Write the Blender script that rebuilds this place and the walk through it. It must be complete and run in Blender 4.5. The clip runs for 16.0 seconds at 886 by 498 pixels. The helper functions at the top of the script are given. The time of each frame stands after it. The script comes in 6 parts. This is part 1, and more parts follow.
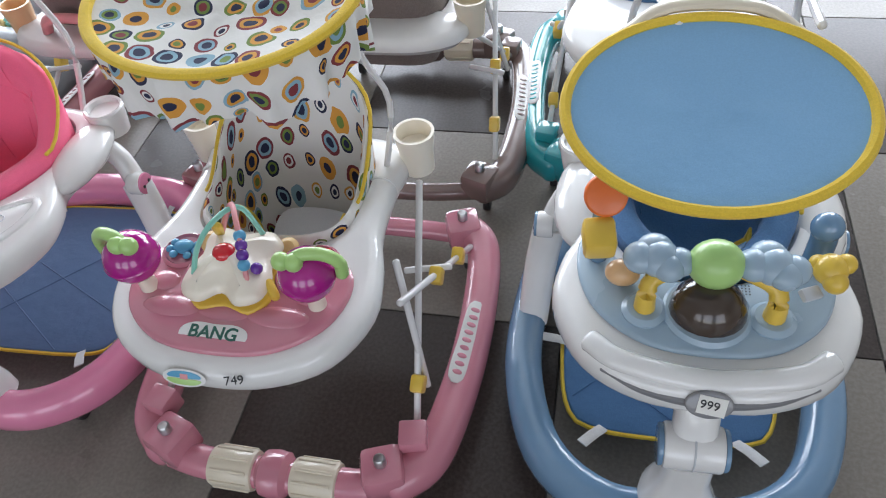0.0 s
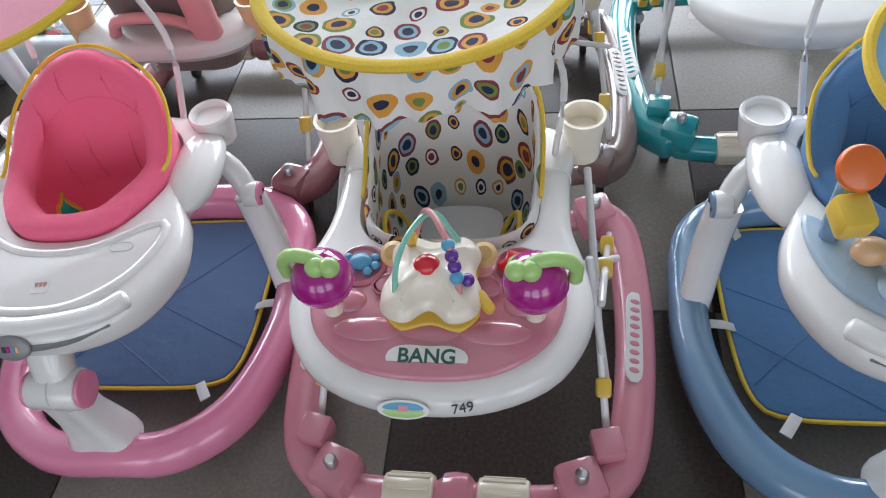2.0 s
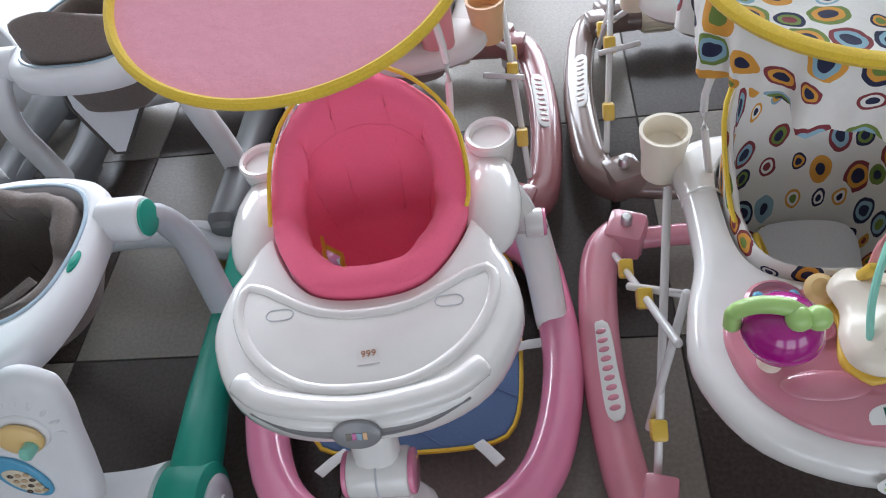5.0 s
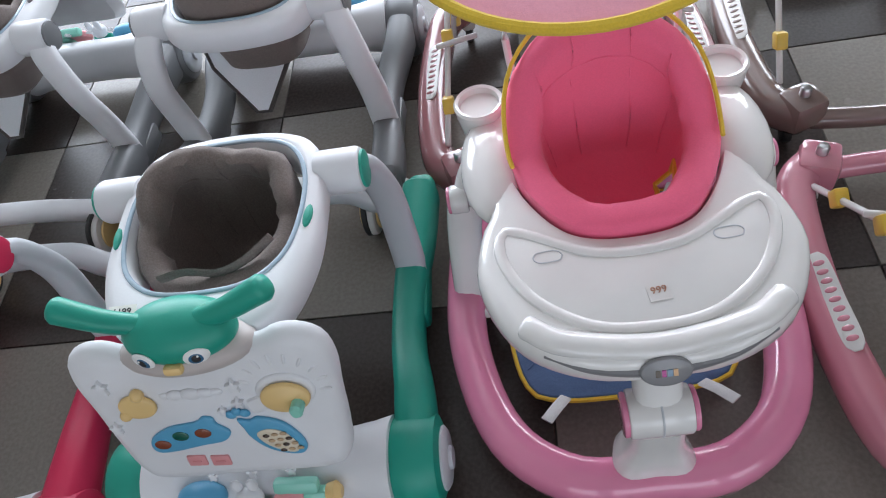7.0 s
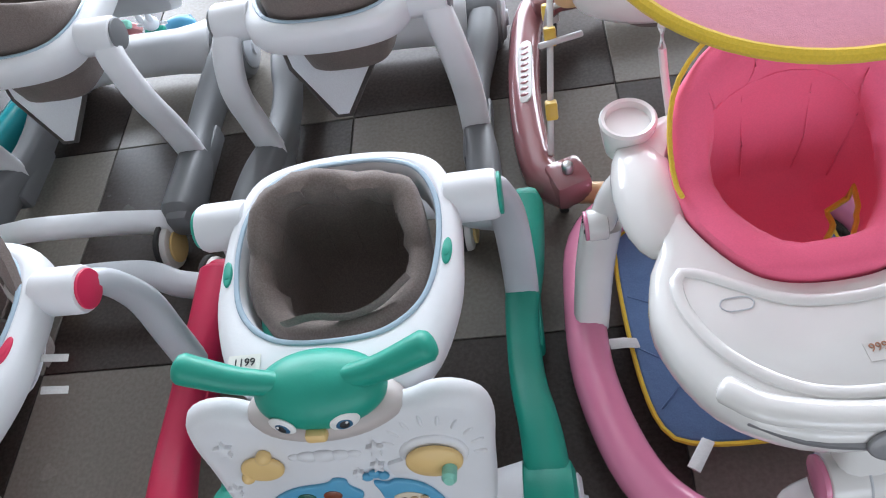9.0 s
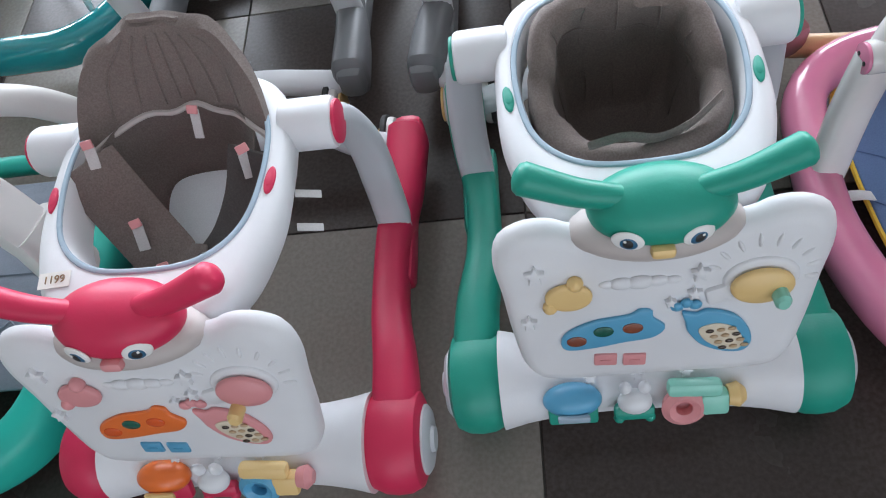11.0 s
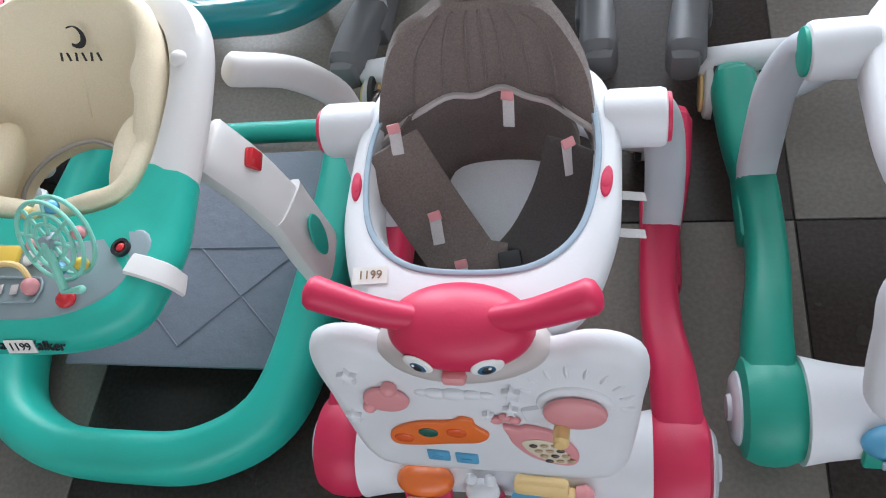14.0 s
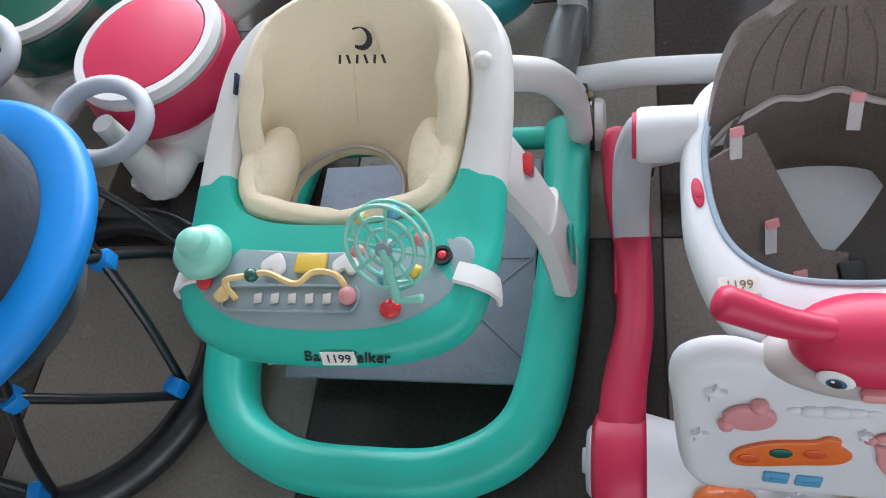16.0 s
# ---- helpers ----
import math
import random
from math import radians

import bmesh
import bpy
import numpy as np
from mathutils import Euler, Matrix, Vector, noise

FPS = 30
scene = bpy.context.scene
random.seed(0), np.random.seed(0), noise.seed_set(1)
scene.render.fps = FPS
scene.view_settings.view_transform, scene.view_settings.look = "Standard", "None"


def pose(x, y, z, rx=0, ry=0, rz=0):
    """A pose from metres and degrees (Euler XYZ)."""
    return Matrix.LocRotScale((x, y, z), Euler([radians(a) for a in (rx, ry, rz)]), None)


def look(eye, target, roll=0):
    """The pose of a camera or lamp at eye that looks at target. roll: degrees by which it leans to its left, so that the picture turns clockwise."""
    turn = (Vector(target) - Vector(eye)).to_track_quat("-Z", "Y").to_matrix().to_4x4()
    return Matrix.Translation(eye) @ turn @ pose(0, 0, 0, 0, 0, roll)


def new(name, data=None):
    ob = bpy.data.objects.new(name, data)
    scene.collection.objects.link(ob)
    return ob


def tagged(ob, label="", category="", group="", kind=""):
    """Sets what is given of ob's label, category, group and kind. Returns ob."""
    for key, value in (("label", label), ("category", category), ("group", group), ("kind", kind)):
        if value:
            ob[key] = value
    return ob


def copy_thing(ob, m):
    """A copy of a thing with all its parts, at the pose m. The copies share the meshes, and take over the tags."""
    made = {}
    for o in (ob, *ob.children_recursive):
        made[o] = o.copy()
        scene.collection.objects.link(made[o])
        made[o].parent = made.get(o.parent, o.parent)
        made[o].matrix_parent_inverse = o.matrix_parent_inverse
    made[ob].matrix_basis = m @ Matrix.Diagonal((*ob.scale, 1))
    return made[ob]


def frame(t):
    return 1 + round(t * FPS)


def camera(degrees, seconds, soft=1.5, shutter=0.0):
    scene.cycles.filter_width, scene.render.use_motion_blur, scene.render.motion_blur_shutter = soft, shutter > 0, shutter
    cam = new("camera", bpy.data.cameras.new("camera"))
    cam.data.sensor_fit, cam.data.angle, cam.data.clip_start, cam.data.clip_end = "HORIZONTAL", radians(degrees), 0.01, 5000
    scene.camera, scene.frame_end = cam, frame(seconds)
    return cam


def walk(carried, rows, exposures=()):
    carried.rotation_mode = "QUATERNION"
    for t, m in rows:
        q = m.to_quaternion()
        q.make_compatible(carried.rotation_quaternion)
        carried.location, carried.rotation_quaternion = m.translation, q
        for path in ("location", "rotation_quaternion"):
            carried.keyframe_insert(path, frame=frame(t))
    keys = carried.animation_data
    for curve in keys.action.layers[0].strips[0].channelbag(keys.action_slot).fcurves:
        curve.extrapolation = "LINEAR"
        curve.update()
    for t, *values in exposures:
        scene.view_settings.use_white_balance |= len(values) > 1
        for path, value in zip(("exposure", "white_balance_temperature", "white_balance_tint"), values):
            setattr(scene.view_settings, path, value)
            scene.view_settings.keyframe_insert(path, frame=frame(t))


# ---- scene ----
cam = camera(63.0, 16.0, 1.1)
PATH = [
    (0, (0.11, 0.306, 1.274), (0.021, 1.638, -0.216), -7.9),
    (0.5, (0.049, 0.352, 1.259), (-0.052, 1.672, -0.24), -8.1),
    (1, (-0.04, 0.445, 1.272), (-0.186, 1.73, -0.253), -10.3),
    (1.5, (-0.151, 0.448, 1.256), (-0.214, 1.733, -0.275), -10.9),
    (2, (-0.233, 0.424, 1.242), (-0.232, 1.715, -0.286), -9.6),
    (2.5, (-0.298, 0.44, 1.238), (-0.296, 1.759, -0.266), -8.9),
    (3, (-0.372, 0.528, 1.242), (-0.424, 1.836, -0.27), -10.0),
    (3.1, (-0.389, 0.561, 1.246), (-0.451, 1.86, -0.273), -9.8),
    (3.2, (-0.409, 0.583, 1.25), (-0.472, 1.884, -0.267), -9.6),
    (5.3, (-0.77, 0.67, 1.205), (-0.757, 1.949, -0.333), -13.6),
    (5.5, (-0.801, 0.68, 1.214), (-0.834, 1.946, -0.333), -14.8),
    (6, (-0.907, 0.689, 1.232), (-0.971, 1.911, -0.35), -19.1),
    (6.5, (-0.999, 0.681, 1.227), (-1.011, 1.891, -0.366), -18.3),
    (7, (-1.077, 0.727, 1.222), (-1.094, 1.937, -0.371), -17.2),
    (7.5, (-1.128, 0.804, 1.216), (-1.199, 1.993, -0.39), -17.7),
    (8, (-1.181, 0.836, 1.203), (-1.223, 2.002, -0.421), -17.4),
    (8.2, (-1.205, 0.839, 1.205), (-1.23, 2.006, -0.42), -18.1),
    (10.3, (-1.432, 1.021, 1.21), (-1.487, 2.074, -0.49), -18.1),
    (10.5, (-1.505, 0.995, 1.195), (-1.582, 1.978, -0.546), -20.3),
    (11, (-1.653, 0.92, 1.156), (-1.719, 1.918, -0.577), -19.6),
    (11.5, (-1.731, 0.868, 1.126), (-1.796, 1.901, -0.586), -14.6),
    (12, (-1.753, 0.863, 1.122), (-1.837, 1.954, -0.552), -15.1),
    (12.5, (-1.774, 0.869, 1.125), (-1.866, 1.975, -0.538), -16.0),
    (13, (-1.819, 0.914, 1.128), (-1.966, 1.996, -0.547), -18.3),
    (13.5, (-1.893, 1.012, 1.151), (-2.129, 2.005, -0.568), -22.6),
    (14, (-1.953, 1.06, 1.161), (-2.219, 2.017, -0.575), -25.9),
    (14.5, (-2.073, 1.057, 1.177), (-2.326, 2.074, -0.526), -26.3),
    (15, (-2.179, 1.032, 1.178), (-2.377, 2.097, -0.503), -24.1),
    (15.5, (-2.253, 1.046, 1.181), (-2.466, 2.098, -0.506), -23.4),
    (16, (-2.336, 1.119, 1.205), (-2.625, 2.119, -0.503), -26.1),
]
walk(cam, [(t, look(eye, target, roll)) for t, eye, target, roll in PATH],
     exposures=[(0.0, 0.14), (3.0, 0.12), (5.5, 0.0), (6.5, -0.04), (7.5, 0.1), (10.5, 0.26), (12.5, 0.32), (13.5, 0.38), (15.0, 0.28), (16.0, 0.3)])

# ---- world, sun, lights ----
world = bpy.data.worlds.new("sky")
scene.world = world
world.use_nodes = True
wn = world.node_tree.nodes
sky = wn.new("ShaderNodeTexSky")
sky.sky_type, sky.sun_disc = "NISHITA", False
sky.sun_elevation, sky.sun_rotation = radians(38), radians(20)
world.node_tree.links.new(sky.outputs[0], wn["Background"].inputs[0])
wn["Background"].inputs[1].default_value = 0.12
sun = new("sun", bpy.data.lights.new("sun", "SUN"))
sun.data.energy, sun.data.angle, sun.data.color = 2.0, radians(0.6), (1.0, 0.95, 0.88)
sun.matrix_basis = look((0, 0, 8), (2.5, -7.0, 0))


def window_light(name, x, y, z, w, h, target, watts, colour):
    lamp = new(name, bpy.data.lights.new(name, "AREA"))
    lamp.data.shape, lamp.data.size, lamp.data.size_y = "RECTANGLE", w, h
    lamp.data.energy, lamp.data.color = watts, colour
    lamp.matrix_basis = look((x, y, z), target)
    return lamp


for wx in (-3.22, -1.0, 1.22, 3.25):
    window_light("window_daylight", wx, 5.66, 1.72, 1.75, 2.3, (wx * 0.6 - 0.6, 0.0, 0.5), 128, (0.85, 0.92, 1.04))
for wx in (-3.9, -1.0, 1.9):
    window_light("shopfront_daylight", wx, -3.93, 1.6, 2.1, 2.6, (wx * 0.5 - 0.6, 2.0, 0.6), 34, (0.92, 0.94, 1.04))
scene.view_settings.exposure = 0.0

# ---- helpers of this scene ----
def part(name, bm, material, parent=None, label="", sharp=38):
    me = bpy.data.meshes.new(name)
    bmesh.ops.recalc_face_normals(bm, faces=bm.faces)
    bm.to_mesh(me)
    bm.free()
    me.materials.append(material)
    for p in me.polygons:
        p.use_smooth = True
    me.set_sharp_from_angle(angle=radians(sharp))
    ob = new(name, me)
    if parent:
        ob.parent = parent
    if label:
        ob["label"] = label
    return ob


def V(*a):
    return Vector(a if len(a) == 3 else (a[0], a[1], 0.0))


def spline(pts, n, closed=False):
    """n points, evenly spaced along a smooth curve through pts."""
    p = [V(*q) for q in pts]
    m, fine = len(p), []
    for i in range(m if closed else m - 1):
        a, b = p[i], p[(i + 1) % m]
        pre = p[(i - 1) % m] if closed or i else a * 2 - b
        post = p[(i + 2) % m] if closed or i + 2 < m else b * 2 - a
        for k in range(16):
            t = k / 16
            fine.append(0.5 * (2 * a + (b - pre) * t + (2 * pre - 5 * a + 4 * b - post) * t * t + (3 * a - pre - 3 * b + post) * t ** 3))
    fine.append(p[0] if closed else p[-1])
    d = [0.0]
    for a, b in zip(fine, fine[1:]):
        d.append(d[-1] + (b - a).length)
    out, j = [], 0
    for k in range(n):
        s = d[-1] * k / (n if closed else n - 1)
        while j < len(d) - 2 and d[j + 1] < s:
            j += 1
        f = (s - d[j]) / max(d[j + 1] - d[j], 1e-9)
        out.append(fine[j].lerp(fine[j + 1], min(max(f, 0), 1)))
    return out


def both(half):
    """A closed outline from its right half (first and last points at x = 0)."""
    return list(half) + [(-x, y) for x, y in half[-2:0:-1]]


def radial(outline, centre, n):
    """The closed outline, cut at n even angles about centre."""
    pts, c = spline(outline, 240, True), V(*centre)
    out = []
    for k in range(n):
        a = 2 * math.pi * k / n - math.pi / 2
        w, best = V(math.cos(a), math.sin(a)), 0.0
        for p, q in zip(pts, pts[1:] + pts[:1]):
            e = q - p
            den = w.x * e.y - w.y * e.x
            if abs(den) > 1e-9:
                r = p - c
                s, u = (r.x * e.y - r.y * e.x) / den, (r.x * w.y - r.y * w.x) / den
                if s > 0 and -1e-5 <= u <= 1 + 1e-5:
                    best = max(best, s)
        out.append(c + w * best)
    return out


def offset(pts, d):
    """The closed outline moved outwards by d in its plane."""
    n, out = len(pts), []
    area = sum(a.x * b.y - b.x * a.y for a, b in zip(pts, pts[1:] + pts[:1]))
    sign = 1 if area > 0 else -1
    for i, p in enumerate(pts):
        t = (pts[(i + 1) % n] - pts[i - 1])
        t.z = 0
        t.normalize()
        out.append(p + V(t.y, -t.x) * d * sign)
    return out


def loft(bm, rings, cap0=True, cap1=True, ring_closed=True, wrap=False, M=None):
    uv = bm.loops.layers.uv.verify()
    vs = [[bm.verts.new(M @ p if M else p) for p in r] for r in rings]
    n = len(rings[0])
    us = [0.0]
    for a, b in zip(rings[0], rings[0][1:] + rings[0][:1]):
        us.append(us[-1] + (b - a).length)
    v = 0.0
    for i in range(len(vs) if wrap else len(vs) - 1):
        a, b = vs[i], vs[(i + 1) % len(vs)]
        dv = sum((rings[i][k] - rings[(i + 1) % len(vs)][k]).length for k in range(n)) / n
        for k in range(n if ring_closed else n - 1):
            l = (k + 1) % n
            try:
                f = bm.faces.new((a[k], a[l], b[l], b[k]))
            except ValueError:
                continue
            for lp, co in zip(f.loops, ((us[k], v), (us[k + 1], v), (us[k + 1], v + dv), (us[k], v + dv))):
                lp[uv].uv = co
        v += dv
    for cap, ring, pts in ((cap0, vs[0], rings[0]), (cap1, vs[-1], rings[-1])):
        if cap and not wrap:
            f = bm.faces.new(ring)
            for lp, p in zip(f.loops, pts):
                lp[uv].uv = (p.x, p.y)
    return bm


def tube(path, rx, rz=None, closed=False, seg=12, boxy=1.0, taper=None, bm=None, up=(0, 0, 1), dome=True):
    """A rounded bar along the path; boxy under 1 squares its section; taper(s) scales it."""
    bm = bm or bmesh.new()
    rz, n, rings = rz or rx, len(path), []
    frame_up = Vector(up)
    for i, p in enumerate(path):
        t = (path[(i + 1) % n] - path[i - 1]) if closed else (path[min(i + 1, n - 1)] - path[max(i - 1, 0)])
        t.normalize()
        u0 = frame_up if abs(t.dot(frame_up)) < 0.96 else Vector((0, 1, 0))
        side = t.cross(u0).normalized()
        upv = side.cross(t)
        k = taper(i / (n - 1)) if taper else 1.0

        def ring(scale, at):
            out = []
            for j in range(seg):
                a = 2 * math.pi * j / seg
                c, s = math.cos(a), math.sin(a)
                out.append(at + side * math.copysign(abs(c) ** boxy, c) * rx * k * scale + upv * math.copysign(abs(s) ** boxy, s) * rz * k * scale)
            return out
        e = min(rx, rz) * k
        if not closed and dome and i == 0:
            rings += [ring(0.35, p - t * e * 0.5), ring(0.8, p - t * e * 0.32)]
        rings.append(ring(1.0, p))
        if not closed and dome and i == n - 1:
            rings += [ring(0.8, p + t * e * 0.32), ring(0.35, p + t * e * 0.5)]
    return loft(bm, rings, not closed, not closed, True, closed)


def plate(outline, thick, bevel=0.003, M=None, n=48, bm=None, z=0.0, smooth=True, crown=0.0):
    """A slab with rounded edges over a closed outline in its own xy plane."""
    bm = bm or bmesh.new()
    pts = spline(outline, n, True) if smooth else [V(*p) for p in outline]
    c = sum(pts, Vector()) / len(pts)

    def at(ps, h):
        return [V(p.x, p.y, h) for p in ps]
    rings = [at(offset(pts, -bevel), z), at(pts, z + bevel), at(pts, z + thick - bevel), at(offset(pts, -bevel * 0.1), z + thick - bevel * 0.58), at(offset(pts, -bevel * 0.4), z + thick - bevel * 0.2), at(offset(pts, -bevel), z + thick)]
    if crown:
        inner = offset(pts, -bevel)
        for f, h in ((0.85, 0.3), (0.65, 0.62), (0.4, 0.87), (0.15, 0.98)):
            rings.append([V(c.x + (p.x - c.x) * f, c.y + (p.y - c.y) * f, z + thick + crown * h) for p in inner])
    return loft(bm, rings, M=M)


def annulus(outer, inner, z0, z1, bevel, bm=None, M=None, tilt=None):
    bm = bm or bmesh.new()

    def at(ps, h):
        return [V(p.x, p.y, h + (tilt(p) if tilt else 0)) for p in ps]
    b, h = bevel, z1 - z0
    rings = [at(offset(outer, -b), z0), at(offset(outer, -b * 0.3), z0 + b * 0.35), at(outer, z0 + b), at(outer, z1 - b), at(offset(outer, -b * 0.12), z1 - b * 0.5), at(offset(outer, -b * 0.4), z1 - b * 0.15), at(offset(outer, -b), z1),
             at(offset(inner, b * 0.6), z1), at(offset(inner, b * 0.2), z1 - b * 0.1), at(inner, z1 - b * 0.5), at(inner, z0)]
    return loft(bm, rings, wrap=True, M=M)


def revolve(profile, seg=24, M=None, bm=None):
    bm = bm or bmesh.new()
    rings = [[V(max(r, 1e-4) * math.cos(2 * math.pi * k / seg), max(r, 1e-4) * math.sin(2 * math.pi * k / seg), z) for k in range(seg)] for r, z in profile]
    return loft(bm, rings, M=M)


def ball(c, r, seg=20, bm=None, M=None):
    rx, ry, rz = r if isinstance(r, tuple) else (r, r, r)
    prof = [(math.sin(math.pi * k / 12), -math.cos(math.pi * k / 12)) for k in range(13)]
    m = Matrix.Translation(c) @ (M or Matrix()) @ Matrix.Diagonal((rx, ry, rz, 1))
    return revolve(prof, seg, m, bm)


def rbox(sx, sy, sz, bevel, M=None, bm=None, seg=2):
    own = bmesh.new()
    bmesh.ops.create_cube(own, size=1, matrix=Matrix.Diagonal((sx, sy, sz, 1)))
    if bevel:
        bmesh.ops.bevel(own, geom=own.edges[:], offset=bevel, segments=seg, profile=0.5, affect="EDGES")
    if M:
        own.transform(M)
    if bm is None:
        return own
    me = bpy.data.meshes.new("piece")
    own.to_mesh(me)
    own.free()
    bm.from_mesh(me)
    bpy.data.meshes.remove(me)
    return bm


def cyl_x(r, length, bevel, centre, bm=None, seg=24):
    """A cylinder along x, with rounded ends."""
    h = length / 2
    prof = [(0.001, -h), (r - bevel, -h), (r - bevel * 0.3, -h + bevel * 0.3), (r, -h + bevel), (r, h - bevel), (r - bevel * 0.3, h - bevel * 0.3), (r - bevel, h), (0.001, h)]
    return revolve(prof, seg, Matrix.Translation(centre) @ pose(0, 0, 0, 0, 90, 0), bm)


def lettering(name, text, size, M, material, parent, depth=0.0006, shear=0.0, label="", bold=0.0):
    cu = bpy.data.curves.new(name, "FONT")
    cu.body, cu.size, cu.extrude, cu.shear, cu.offset = text, size, depth, shear, bold
    cu.align_x, cu.align_y = "CENTER", "CENTER"
    tmp = bpy.data.objects.new(name, cu)
    me = bpy.data.meshes.new_from_object(tmp)
    bpy.data.objects.remove(tmp)
    me.transform(M)
    me.materials.clear()
    me.materials.append(material)
    ob = new(name, me)
    ob.parent = parent
    if label:
        ob["label"] = label
    return ob


def thing(name, label, category, group="", kind=""):
    return tagged(new(name), label, category, group, kind)


# ---- materials ----
def nodes_of(name):
    m = bpy.data.materials.new(name)
    m.use_nodes = True
    nt = m.node_tree
    return m, nt.nodes, nt.links, nt.nodes["Principled BSDF"]


def bump_on(nodes, links, bsdf, height, strength, distance):
    b = nodes.new("ShaderNodeBump")
    b.inputs["Strength"].default_value, b.inputs["Distance"].default_value = strength, distance
    links.new(height, b.inputs["Height"])
    links.new(b.outputs[0], bsdf.inputs["Normal"])


def tex(nodes, links, kind, scale, detail=3.0, coord="Object"):
    tc, t = nodes.new("ShaderNodeTexCoord"), nodes.new(kind)
    t.inputs["Scale"].default_value = scale
    if "Detail" in t.inputs:
        t.inputs["Detail"].default_value = detail
    links.new(tc.outputs[coord], t.inputs["Vector"])
    return t


def mixed(nodes, links, fac, c1, c2):
    r = nodes.new("ShaderNodeValToRGB")
    r.color_ramp.elements[0].color, r.color_ramp.elements[1].color = (*c1, 1), (*c2, 1)
    r.color_ramp.elements[0].position, r.color_ramp.elements[1].position = 0.35, 0.68
    links.new(fac, r.inputs[0])
    return r.outputs[0]


def plastic(name, colour, rough=0.22, coat=0.0, grain=0.15):
    m, n, l, b = nodes_of(name)
    big, fine = tex(n, l, "ShaderNodeTexNoise", 9.0), tex(n, l, "ShaderNodeTexNoise", 260.0, 2.0)
    c2 = tuple(x * 0.93 for x in colour)
    l.new(mixed(n, l, big.outputs[0], c2, colour), b.inputs["Base Color"])
    rr = n.new("ShaderNodeMapRange")
    rr.inputs["To Min"].default_value, rr.inputs["To Max"].default_value = rough * 0.8, rough * 1.3
    l.new(big.outputs[0], rr.inputs["Value"])
    l.new(rr.outputs[0], b.inputs["Roughness"])
    b.inputs["Coat Weight"].default_value = coat
    b.inputs["Coat Roughness"].default_value = 0.08
    b.inputs["Specular IOR Level"].default_value = 0.5
    bump_on(n, l, b, fine.outputs[0], grain, 0.0006)
    return m


def fabric(name, colour, dark=0.8, weave=900.0, wrinkle=0.5):
    m, n, l, b = nodes_of(name)
    w1, w2 = tex(n, l, "ShaderNodeTexNoise", weave, 1.0), tex(n, l, "ShaderNodeTexNoise", 14.0, 4.0)
    mottle = tex(n, l, "ShaderNodeTexNoise", 420.0, 2.0)
    l.new(mixed(n, l, mottle.outputs[0], tuple(x * dark for x in colour), colour), b.inputs["Base Color"])
    b.inputs["Roughness"].default_value = 0.85
    b.inputs["Sheen Weight"].default_value = 0.15
    mx = n.new("ShaderNodeMath")
    mx.operation = "MULTIPLY_ADD"
    mx.inputs[1].default_value = 0.06
    l.new(w1.outputs[0], mx.inputs[0])
    l.new(w2.outputs[0], mx.inputs[2])
    bump_on(n, l, b, mx.outputs[0], wrinkle, 0.012)
    return m


def metal(name, colour, rough=0.3):
    m, n, l, b = nodes_of(name)
    t = tex(n, l, "ShaderNodeTexNoise", 60.0)
    l.new(mixed(n, l, t.outputs[0], tuple(x * 0.85 for x in colour), colour), b.inputs["Base Color"])
    b.inputs["Metallic"].default_value, b.inputs["Roughness"].default_value = 1.0, rough
    return m


def tile_material(name, c1, c2):
    m, n, l, b = nodes_of(name)
    info = n.new("ShaderNodeObjectInfo")
    big, speck = tex(n, l, "ShaderNodeTexNoise", 3.5, 5.0), tex(n, l, "ShaderNodeTexNoise", 130.0, 3.0)
    col = mixed(n, l, speck.outputs[0], c1, c2)
    hsv = n.new("ShaderNodeHueSaturation")
    mr = n.new("ShaderNodeMapRange")
    mr.inputs["To Min"].default_value, mr.inputs["To Max"].default_value = 0.88, 1.12
    l.new(info.outputs["Random"], mr.inputs["Value"])
    l.new(mr.outputs[0], hsv.inputs["Value"])
    l.new(col, hsv.inputs["Color"])
    l.new(hsv.outputs[0], b.inputs["Base Color"])
    b.inputs["Specular IOR Level"].default_value = 0.24
    r2 = n.new("ShaderNodeMapRange")
    r2.inputs["To Min"].default_value, r2.inputs["To Max"].default_value = 0.17, 0.33
    l.new(big.outputs[0], r2.inputs["Value"])
    l.new(r2.outputs[0], b.inputs["Roughness"])
    bump_on(n, l, b, big.outputs[0], 0.04, 0.004)
    return m


